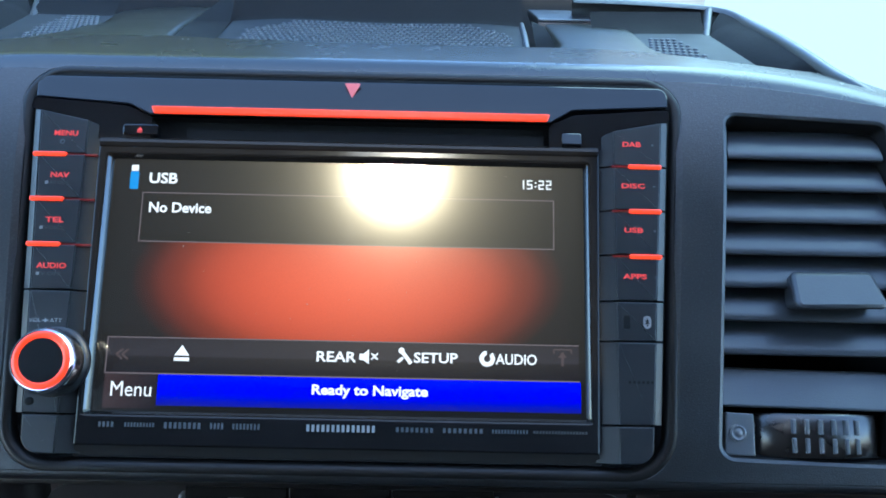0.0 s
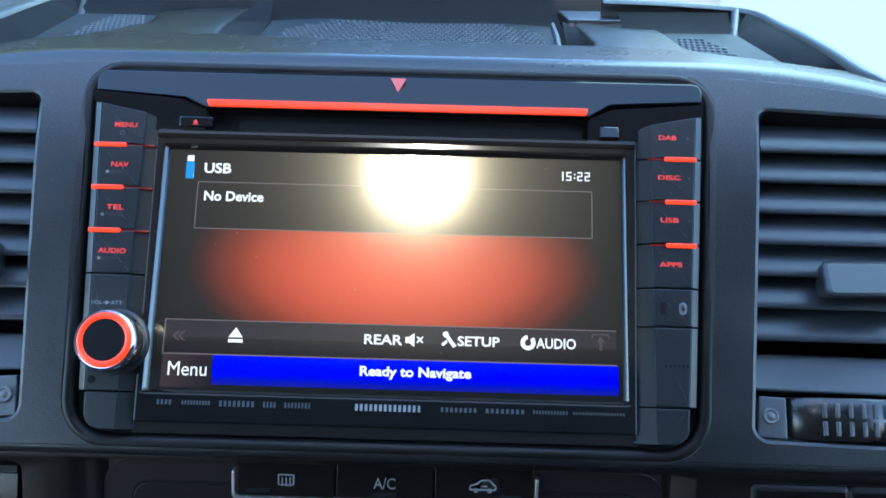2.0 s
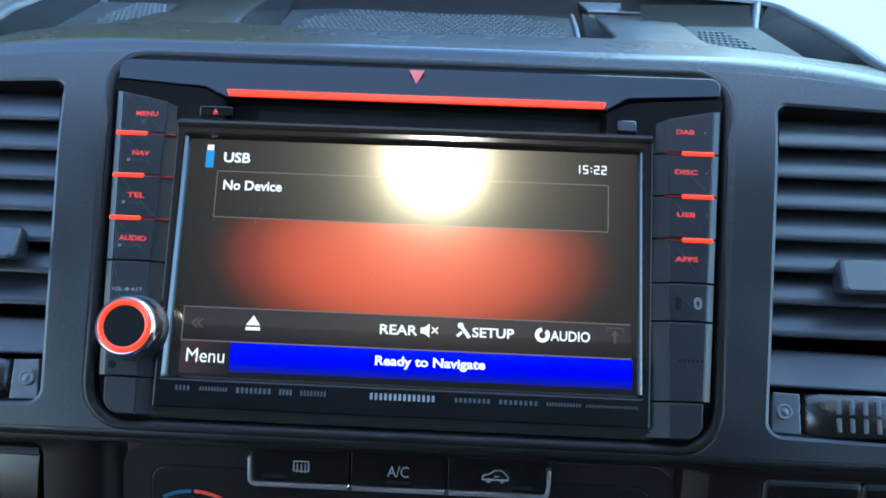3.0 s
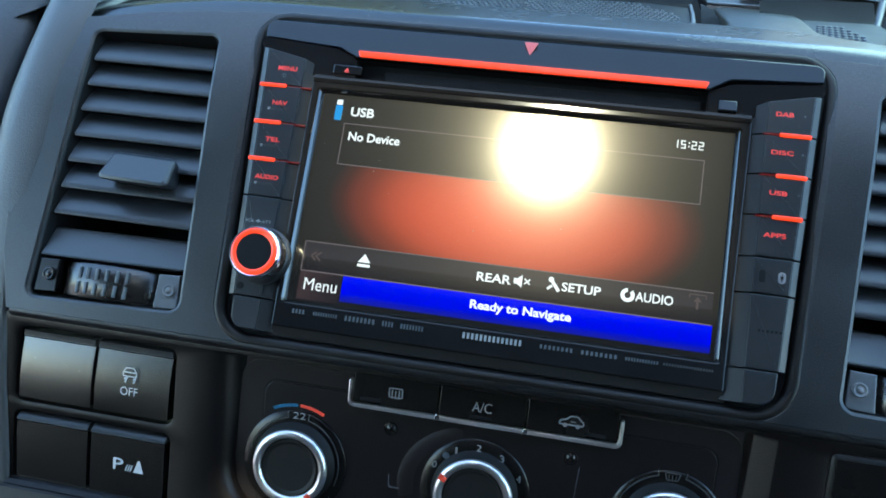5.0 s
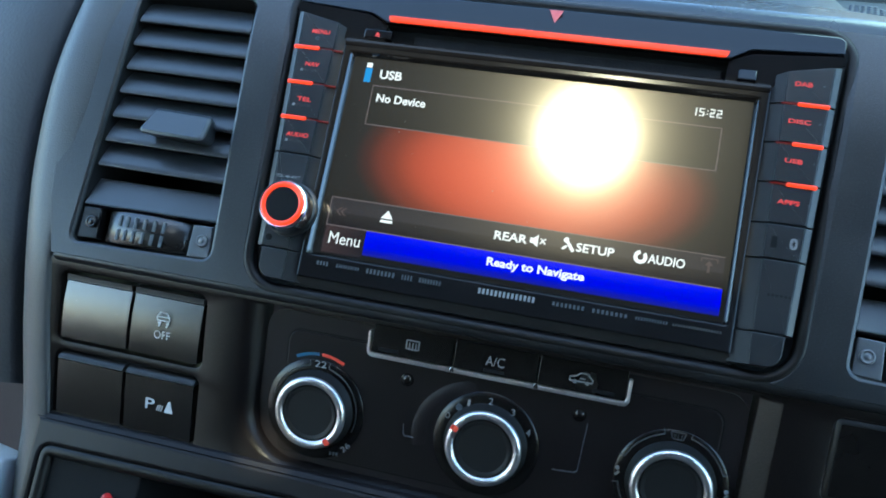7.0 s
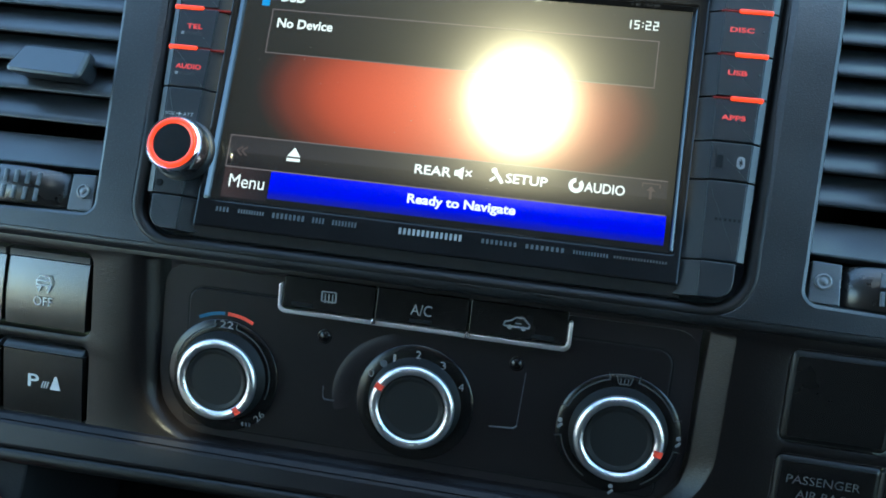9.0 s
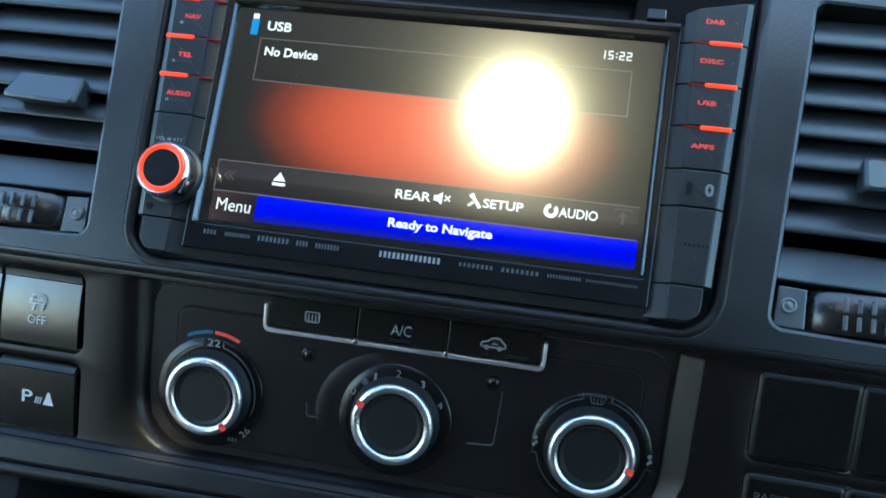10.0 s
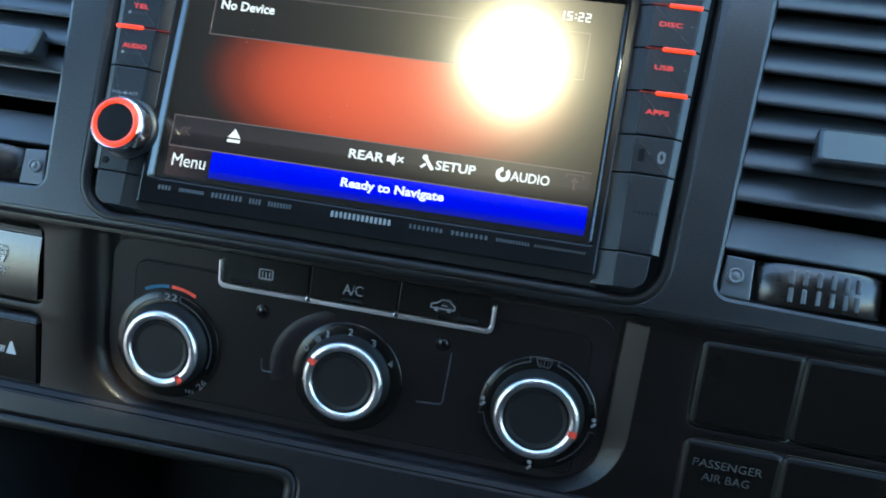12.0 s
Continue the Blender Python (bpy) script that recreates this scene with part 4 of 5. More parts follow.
part("volume_mark", flat([line(-94.2, -11.9, -92.2, -11.9, 0.3), line(-93.2, -12.6, -93.2, -11.2, 0.3)], -3.75), LOGO_PRINT, ob)
part_r("microphone_hole", lathe(-95.4, -37.0, [(1.3, -3.2), (1.3, -3.78), (1.0, -3.9), (0.3, -3.9)], 16), HOLE, ob)
KX, KZ = -88.8, -24.8
knob = part_r("volume_knob", lathe(KX, KZ, [(10.0, -3), (10.2, -8), (10.0, -11.4), (9.6, -12.6), (9.0, -13.2), (8.7, -13.0)], 48), CHROME, unit, "chrome volume knob with red light ring")
part_r("light_ring", lathe(KX, KZ, [(8.8, -12.4), (8.75, -13.1), (8.3, -13.4), (7.0, -13.4), (6.7, -13.1)], 48, last=False), LED, knob, "glowing red ring")
part_r("knob_face", lathe(KX, KZ, [(6.8, -12.4), (6.7, -13.2), (6.2, -13.25), (3, -13.25), (0.4, -13.25)], 48), DARK, knob)
part_r("knob_base", lathe(KX, KZ, [(10.9, -2.8), (10.9, -4.2), (10.3, -4.6)], 48), SATIN, knob)


# ---- air vents ----
def air_vent(s, label):
    """A vent with seven slats, a slider and a thumbwheel; s: -1 left, 1 right of the radio."""
    v = thing("air_vent", DASH, label, "air vent", "centre air vents")
    X = lambda x: s * x if s > 0 else -x  # noqa: E731

    def pl(pts):
        q = [(-x, z) for x, z in pts] if s < 0 else list(pts)
        return q[::-1] if s < 0 else q

    hole = vent_hole_l if s < 0 else vent_hole_r
    bm = bmesh.new()
    loft(bm, [ring3(inset(hole, 0.1), 2), ring3(inset(hole, 1.2), 6), ring3(inset(hole, 2.5), 40)], False, True)
    part("housing", bm, HOLE, v)
    inner = lambda z: 126.9 + (z - 60) * 0.067  # noqa: E731
    outer_x = lambda z: 180.6 - (z - 58) * 0.028  # noqa: E731
    for k in range(7):
        z = 48.2 - 10.98 * k
        a, b = inner(z) + 1.0, outer_x(z) - 1.2
        sec = [(3.4, z - 0.3), (2.3, z - 0.1), (2.1, z + 0.5), (2.9, z + 2.6), (4.4, z + 5.6), (6.2, z + 8.6), (8.6, z + 11.6), (9.6, z + 11.2), (7.4, z + 8.0), (5.6, z + 5.0), (4.4, z + 2.0)]
        bm = bmesh.new()
        loft(bm, [[(X(x), y, zz) for y, zz in sec] for x in (a, b)], True, True)
        finish("slat", bm, SLAT, v, sharp=40)
    # slider tab
    bm = bmesh.new()
    o = 0 if s < 0 else 11.5
    c = pl(rounded([(131.6 + o, -4.0), (162.0 + o, -3.2), (159.5 + o, 9.6), (132.6 + o, 9.0)], 2.6, 5))
    loft(bm, [ring3(inset(c, 1.5), 6), ring3(c, lambda x, z: 1.5 - 7 + (z + 3) * 0.45), ring3(inset(c, 0.4), lambda x, z: 0.7 - 7 + (z + 3) * 0.45), ring3(inset(c, 1.0), lambda x, z: 0.25 - 7 + (z + 3) * 0.45), ring3(inset(c, 1.5), lambda x, z: 0.0 - 7 + (z + 3) * 0.45)], True, True)
    part("slider", bm, SLAT, v)
    # sill above the wheel
    part("sill", slab(pl([(inner(-34) - 0.2, -34.4), (outer_x(-34) - 0.6, -35.4), (outer_x(-28) - 0.6, -22.6), (inner(-28) - 0.2, -21.6)]), lambda x, z: 1.0 + (z + 35) * 0.5, 8, 0.8), SILL, v)
    # end plates with bosses
    # inner plate lighter: the light it reflects put into its colour
    for a, b, m in ((121.4, 131.2, CATCHLIGHT), (173.0, 182.4, KEY)):
        e = part("end_plate", slab(pl([(a, -49.4), (b, -49.8), (b, -36.6), (a + 1, -36.2)]), 1.8, 6, 0.5), m, v)
        cx = (a + b) / 2 + (-0.6 if a < 150 else -0.8)
        part_r("boss", lathe(X(cx), -42.6, [(2.6, 2), (2.6, 0.9), (2.1, 0.7), (1.7, 1.0), (1.2, 1.0), (0.9, 0.7)], 20), m, e)
    # thumbwheel: a drum about an upright axis
    bm = bmesh.new()
    n = 22
    cx, half = 152.2, 20.2
    drum = []
    for k in range(n + 1):
        w = math.pi * k / n
        drum.append((cx - half * math.cos(w), 7.5 - 8.5 * math.sin(w)))
    loft(bm, [[(X(x), y + 0.8, -49.9) for x, y in drum], [(X(x), y, -49.2) for x, y in drum], [(X(x), y, -36.9) for x, y in drum], [(X(x), y + 0.8, -36.2) for x, y in drum]], closed=False)
    wheel = part_r("thumbwheel", bm, WHEEL, v)
    for k, w in enumerate((62, 74, 86, 98, 110, 122)):
        x, y = cx - half * math.cos(radians(w)), 7.5 - 8.5 * math.sin(radians(w))
        for z0, z1 in ((-42.6, -38.0), (-48.4, -43.8)):
            part("rib", slab(pl([(x - 0.65, z0), (x + 0.65, z0), (x + 0.65, z1), (x - 0.65, z1)]), y - 0.7, 1.5, 0.3), CATCHLIGHT, wheel)
    return v


air_vent(-1, "dark plastic air vent with tilted slats and thumbwheel beside radio")
air_vent(1, "dark plastic air vent with tilted slats, thumbwheel catching light")


# ---- switches of the lower fascia ----
def switch(x0, x1, z0, z1, label, name="dash_switch", proud=0.0, group="dash switches", tilt=0.0, bulge=0.0016):
    s = thing(name, LOWER, label, "switch", group)
    poly = rect(x0, z0, x1, z1, 1.6)
    f = lambda x, z: 0.6 - proud + bulge * (z - (z0 + z1) / 2 + 4) ** 2 - 0.9 + tilt * (z - z0 - 10)  # noqa: E731
    bm = bmesh.new()
    n = 8
    # dished key face, row by row
    rows = [[(x, f(x, z), z) for x in (x0 + 0.5, (x0 + x1) / 2, x1 - 0.5)] for z in [z0 + 0.6 + (z1 - 4.0 - z0) * k / n for k in range(n + 1)]]
    top = z1 - 3.4
    rows = [[(x, 6, z0) for x in (x0 + 0.4, (x0 + x1) / 2, x1 - 0.4)]] + rows + [[(x, 6, top + 0.5) for x in (x0 + 0.5, (x0 + x1) / 2, x1 - 0.5)]]

    def skirt(bm, v):
        for side in (0, 2):
            strip = [r[side] for r in v]
            back = [bm.verts.new((p.co.x + (-0.3 if side == 0 else 0.3), 6, p.co.z)) for p in strip]
            for i in range(len(strip) - 1):
                bm.faces.new((strip[i], strip[i + 1], back[i + 1], back[i]))

    skirt(bm, loft(bm, rows, closed=False))
    edge = bmesh.new()
    rows = [[(x, y, z) for x in (x0 + 0.5, (x0 + x1) / 2, x1 - 0.5)] for y, z in [(6, top + 0.2), (f(x0, top) + 0.2, top + 0.2), (f(x0, top) - 0.5, top + 0.6), (f(x0, top) - 0.4, top + 1.1), (1.2, z1 - 0.5), (6, z1)]]
    skirt(edge, loft(edge, rows, closed=False))
    # upper edge lighter than the key: its highlight put into the colour
    part_r("upper_edge", edge, FACET, s)
    part_r("key", bm, SWITCH, s)
    return s


switch(-185.6, -153.6, -27.6, 0.6, "blank black plastic switch blank with dust and glare", "switch_blank", tilt=0.06, bulge=0.0055)
esc = switch(-152.9, -120.6, -27.6, 0.6, "black plastic traction control switch marked OFF", tilt=0.06, bulge=0.0055)
switch(-185.8, -153.8, -61.6, -33.4, "blank black plastic switch blank in lower row", "switch_blank", tilt=-0.04)
park = switch(-153.1, -120.8, -61.6, -33.4, "black plastic parking sensor switch with white symbol", tilt=-0.04)


def blank(x0, x1, z0, z1, label, name="blank_cover"):
    """A flush cover with a soft edge."""
    s = thing(name, LOWER, label, "cover", "blank covers")
    part("face", slab(rect(x0 + 1.3, z0 + 1.3, x1 - 1.3, z1 - 1.3, 0.9), lambda x, z: -0.5 + 0.0008 * (z - (z0 + z1) / 2) ** 2, 6, 0.2), KEY, s)
    rim = rect(x0, z0, x1, z1, 1.8)
    bm = bmesh.new()
    loft(bm, [ring3(inset(rim, d), lambda x, z, y=y: y + 0.0008 * (z - (z0 + z1) / 2) ** 2) for d, y in ((-0.25, 1.2), (-0.25, 0.5), (-0.1, 0.25), (1.3, -0.48), (1.7, -0.5))])
    part_r("edge_lip", bm, GASKET, s)
    return s


for s in (0, 1):
    blank(119.9 + 32.0 * s, 151.6 + 34.4 * s, -28.0, 1.2, "blank black plastic cover beside the climate panel")
bag = blank(120.2, 151.6, -62.2, -33.2, "black indicator cover lettered PASSENGER AIR BAG", "airbag_indicator")
blank(151.9, 186.4, -62.2, -33.2, "blank black plastic cover beside the airbag lettering")
dust(-184, -154, -22, -8, lambda x, z: -0.38 + 0.0055 * (z + 9.5) ** 2 + 0.06 * (z + 17.6), 22, bpy.data.objects["switch_blank"], 5)
words("OFF", -141.3, -133.9, -17.6, 3.4, -0.7, KEY_PRINT, esc)
part("skid_symbol", flat([line(-140.4, -11.6, -134.8, -11.6, 0.4), line(-140.4, -11.6, -140.4, -10, 0.4), line(-134.8, -11.6, -134.8, -10, 0.4), line(-140.4, -10, -139.2, -8.2, 0.4), line(-134.8, -10, -136.0, -8.2, 0.4), line(-139.2, -8.2, -136, -8.2, 0.4), line(-140, -10, -135.2, -10, 0.35), line(-140, -12.8, -138.6, -12.0, 0.6), line(-138.6, -12, -139.6, -14.2, 0.6), line(-136, -12.8, -135, -12, 0.6), line(-135, -12, -136, -14.2, 0.6)], -0.6), KEY_PRINT, esc)
words("P", -142.6, -138.2, -47.6, 4.8, -0.6, KEY_PRINT, park, bold=0.01)
part("sensor_waves", flat([line(-137.2 + 1.0 * k, -50.0, -136.4 + 1.0 * k, -47.4, 0.4) for k in range(3)], -0.6), KEY_PRINT, park)
part("cone_symbol", flat([[(-133.8, -50.2), (-129.6, -50.2), (-131.2, -45.2), (-132.0, -45.2)]], -0.6), KEY_PRINT, park)
words("PASSENGER", 123.6, 146.0, -40.2, 2.8, -0.75, MARK_PRINT, bag)
words("AIR BAG", 127.2, 142.6, -45.0, 2.8, -0.75, MARK_PRINT, bag)

# hazard switch
haz = thing("hazard_switch", DASH, "red triangular hazard warning switch on the black panel", "switch")
tri = rounded([(-159.6, -168.4), (-134.4, -166.4), (-152.6, -150.6)], 1.6, 4)
part("key", slab(tri, 20.6, 5, 1.0), HAZARD_RED, haz)
tri2 = rounded([(-154.4, -164.6), (-143.6, -163.6), (-151.4, -156.8)], 0.6, 3)
part("triangle_mark", flat([tri2], 20.4), WHITE_PRINT, haz)
part("triangle_core", flat([rounded([(-152.2, -163.0), (-147.2, -162.6), (-150.8, -159.6)], 0.3, 2)], 20.2), HAZARD_RED, haz)


# ---- climate control ----
clim = thing("climate_control", CLIM, "black climate control panel with three silver-ringed rotary knobs", "climate control")
face_poly = rounded([(-91, -51), (90, -51), (92.8, -30), (92.6, 10.6), (-94.0, 10.6), (-94.6, -30)], [10, 10, 6, 8, 8, 6], 6)
part("faceplate", slab(face_poly, 0, 0.7, 0.06), FRAME, clim)
inner_poly = rounded([(-84, -47.5), (84, -47.5), (84.6, 3.2), (-84.2, 3.2)], [3, 3, 5, 5], 6)
bm = bmesh.new()
loft(bm, [ring3(inset(inner_poly, d), y) for d, y in ((-0.75, 0.0), (-0.7, -0.06), (0.0, -0.06), (0.3, 0.2))])
part("joint", bm, HOLE, clim)
part("inner_plate", slab(inner_poly, -0.7, 2, 0.4), CLIMATE, clim)
# buttons in a chrome tray
for i, (a, b) in enumerate([(-48.8, -16.6), (-15.8, 15.9), (16.7, 49.2)]):
    btn = part("climate_button", slab(rect(a, 1.0, b, 12.0, 0.5), lambda x, z: -3.4 + (z - 1) * 0.12, 5, 0.15), KEY, clim)
    part("indicator", flat([rect(a + 3 if i != 2 else b - 12, 2.0, (a + 11 if i != 2 else b - 4), 3.4, 0.3)], -3.45), HOLE, btn) if i != 1 else part("indicator", flat([rect(-4, 1.9, 4, 3.0, 0.3)], -3.45), HOLE, btn)
    if i == 0:
        part("heated_window_symbol", flat([line(-34.9, 4.8, -30.1, 4.8, 0.4), line(-34.9, 8.2, -30.1, 8.2, 0.4), line(-35.0, 4.8, -35.0, 8.2, 0.5), line(-30.0, 4.8, -30.0, 8.2, 0.5)] + [line(-33.8 + 1.3 * k, 4.2, -33.8 + 1.3 * k, 7.4, 0.4) for k in range(3)], -3.2), WHITE_PRINT, btn)
    elif i == 1:
        words("A/C", -3.6, 3.6, 6.2, 3.8, -3.25, WHITE_PRINT, btn)
    else:
        car = [line(28.2, 5.0, 36.6, 5.0, 0.55), line(28.2, 5.0, 28.4, 6.4, 0.5), line(28.4, 6.4, 30.6, 7.0, 0.5), line(30.6, 7.0, 32.0, 8.2, 0.5), line(32.0, 8.2, 34.6, 8.2, 0.5), line(34.6, 8.2, 36.0, 6.8, 0.5), line(36.0, 6.8, 36.8, 6.2, 0.5), line(36.8, 6.2, 36.6, 5.0, 0.5)]
        part("recirculation_symbol", flat(car + [circle(30.2, 4.7, 0.8, 10), circle(34.8, 4.7, 0.8, 10), line(32, 6.2, 34, 6.2, 0.4)], -3.2), WHITE_PRINT, btn)
outl = rounded([(-50.6, 9.0), (-50.6, -1.2), (50.9, -1.2), (50.9, 9.0), (49.7, 9.0), (49.7, 0.5), (-49.4, 0.5), (-49.4, 9.0)], [0.4, 2.6, 2.6, 0.4, 0.4, 1.8, 1.8, 0.4], 5)
part("chrome_trim", slab(outl, -3.2, 4, 0.3), SILVER, clim, "thin chrome trim")
for x in (-16.2, 16.3):
    part("trim_post", slab(rounded([(x - 0.9, -0.9), (x + 0.9, -0.9), (x + 0.9, 0.2), (x + 0.3, 0.7), (x + 0.3, 1.2), (x - 0.3, 1.2), (x - 0.3, 0.7), (x - 0.9, 0.2)], 0.1, 2), -3.45, 3, 0.12), CHROME, clim)
for x in (-33.5, 33.9):
    part_r("locating_stud", lathe(x, -8.2, [(2.6, -0.5), (2.6, -0.9), (2.2, -1.0), (2.0, -0.6), (1.2, -1.2), (0.4, -1.5)], 20), KEY, clim)
# shallow pressed tracks round the middle knob, highlights put into their lighter colour
part("pressed_line", flat([line(-31.8, -30.9, -24.0, -30.7, 0.5), line(-32.4, -29.8, -31.8, -30.9, 0.5), line(-32.4, -29.8, -32.6, -26, 0.25)], -0.9, 0.3), CATCHLIGHT, clim)
part("pressed_line", flat([line(27.0, -31.4, 35.4, -30.8, 0.5), line(35.4, -30.8, 36.3, -29.8, 0.5), line(36.3, -29.8, 37.4, -11, 0.3)], -0.9, 0.3), CATCHLIGHT, clim)
bm = bmesh.new()
loft(bm, [[(0.5 + r * math.cos(radians(100 + 7 * k)) - 1.5, y if 0 < k < 14 else -0.6, -27 + r * math.sin(radians(100 + 7 * k)) * 0.86) for k in range(15)] for r, y in ((21.5, -0.6), (23.0, -0.95), (25.0, -1.2), (27.0, -1.05), (28.6, -0.6))], closed=False)
part_r("pressed_ridge", bm, FRAME, clim)


def rotary(cx, cz, label, pointer):
    """A rotary knob on its dial disc, with a silver ring; pointer: degrees of its red mark."""
    k = part_r("rotary_knob", lathe(cx, cz, [(16.6, 0), (16.6, -1.6), (15.8, -2.4), (14.6, -6.6)], 48), RUBBER, clim, label)
    part_r("dial_disc", lathe(cx, cz, [(20.6, 1), (20.6, -1.3), (20.0, -1.8), (16, -1.9)], 56), KEY, k)
    part_r("ring", lathe(cx, cz, [(14.5, -5.4), (14.75, -6.4), (14.4, -7.4), (13.5, -8.0), (12.4, -7.9), (11.6, -7.3), (11.3, -6.4)], 56, last=False), SILVER, k, "satin silver ring")
    part_r("cap", lathe(cx, cz, [(11.4, -5), (11.2, -6.6), (10.7, -7.2), (9.9, -7.1), (9.2, -6.6), (5, -6.2), (0.5, -6.1)], 48), RUBBER, k)
    w = radians(pointer)
    part("pointer", slab([(cx + r * math.cos(w + d), cz + r * math.sin(w + d)) for r, d in ((11.8, 0.08), (11.8, -0.08), (14.5, -0.07), (14.5, 0.07))][::-1], -8.15, 1.2, 0.1), RED_PRINT, k, "red pointer mark")
    return k


k1 = rotary(-69.8, -27.6, "temperature knob with silver ring and red pointer", -50)
k2 = rotary(0.5, -27.0, "fan speed knob with silver ring and red pointer", 152)
k3 = rotary(70.0, -26.9, "air distribution knob with silver ring and red pointer", -12)
part("cold_mark", arc_band(-69.8, -26.8, 21.2, 22.4, 92, 118, -0.95), BLUE_PRINT, k1, "blue cold mark")
part("warm_mark", arc_band(-69.8, -26.8, 21.2, 22.4, 63, 89, -0.95), RED_PRINT, k1, "red warm mark")
words("22", -71.6, -66.6, -8.6, 2.6, -2.1, WHITE_PRINT, k1)
part("scale_line", arc_band(-69.8, -27.2, 17.6, 18.0, 102, 170, -2.1), MARK_PRINT, k1)
part("scale_line", arc_band(-69.8, -27.2, 17.6, 18.0, -22, 76, -2.1), MARK_PRINT, k1)
part("scale_tick", flat([line(-73.5, -9.9, -73.6, -7.5, 0.35), line(-65.5, -10.0, -65.2, -7.7, 0.35)], -2.1), MARK_PRINT, k1)
words("26", -57.0, -52.8, -40.6, 2.4, -2.1, WHITE_PRINT, k1, turn=48)
bars(-61.5, -57.5, -44.2, 1.6, 3, -2.1, DIM_PRINT, k1)
for txt, x, z in (("0", -15.4, -18.4), ("1", -7.8, -11.9), ("2", 0.5, -9.6), ("3", 9.3, -12.2), ("4", 16.2, -18.8)):
    words(txt, x - (0.45 if txt == "1" else 0.9), x + (0.45 if txt == "1" else 0.9), z, 2.6, -2.1, WHITE_PRINT, k2)
part("fan_symbol", flat([circle(-11.4, -14.4, 1.3, 12)], -2.1), DIM_PRINT, k2)
for a0, a1 in ((105, 158), (22, 76), (-60, -10), (190, 240)):
    part("scale_line", arc_band(70.0, -26.7, 18.6, 19.0, a0, a1, -2.1), MARK_PRINT, k3)
part("screen_symbol", flat([line(67.2, -7.0, 72.6, -7.0, 0.35), line(68.0, -9.6, 71.8, -9.6, 0.35), line(67.2, -7.0, 68.0, -9.6, 0.35), line(72.6, -7.0, 71.8, -9.6, 0.35)] + [line(68.7 + 1.2 * k, -10.1, 68.7 + 1.2 * k, -7.7, 0.3) for k in range(3)], -2.1), MARK_PRINT, k3)
part("scale_tick", flat([line(65.1, -8.6, 64.7, -6.2, 0.35), line(74.5, -8.6, 75.0, -6.2, 0.35), line(52.7, -19.7, 50.3, -19.2, 0.35), line(51.5, -30.0, 49.1, -30.4, 0.35), line(87.4, -19.7, 89.8, -19.2, 0.35), line(88.5, -30.0, 90.9, -30.4, 0.35)], -2.1), MARK_PRINT, k3)
for x, z in ((50.6, -26.0), (89.6, -26.6), (70, -46.4)):
    part("airflow_symbol", flat([circle(x, z + 1.2, 0.8, 10), line(x - 0.6, z - 1.6, x + 0.8, z, 0.9)], -2.1), WHITE_PRINT, k3)

# ---- catch on the land, rims of the trays ----
clip = thing("tray_clip", DASH, "dark plastic catch on the tray divider, highlight coloured into its edge", "clip")
bm = bmesh.new()
outline = [(76.2, 150), (79.4, 130), (116.5, 130), (114, 150)]
lid_z = lambda y: 161.2 + (y - 130) * 0.76  # noqa: E731
mid = Vector((96.5, 140))
rings = []
for k, h in ((0.9, -9), (1, -2.4), (1, -0.6), (0.975, 0.3), (0.9, 0.6)):
    rings.append([((mid + (Vector(p) - mid) * k).x, (mid + (Vector(p) - mid) * k).y, lid_z((mid + (Vector(p) - mid) * k).y) + h) for p in outline])
loft(bm, rings, True, True)
part("body", bm, FASCIA, clip)
bm = bmesh.new()
loft(bm, [[(x, 129.6 + y, 160.6 + z) for x in (79.2, 80.4, 98, 115.6, 116.8)] for y, z in ((0.6, -1.2), (-0.3, -0.9), (-0.7, 0.0), (-0.2, 0.8), (0.9, 1.1))], closed=False)
part_r("bright_edge", bm, CATCHLIGHT, clip)

# dark cowl behind the trays
bm = bmesh.new()
loft(bm, [[(x, y, z) for x in (-330, -200, -100, 0, 60, 128)] for y, z in ((168, 150), (176, 215), (214, 290), (330, 330))], closed=False)
tagged(finish("dashboard_cowl", bm, DARK, at=DASH, sharp=60), "dark plastic cowl behind the dash trays", "dashboard", kind="structure")

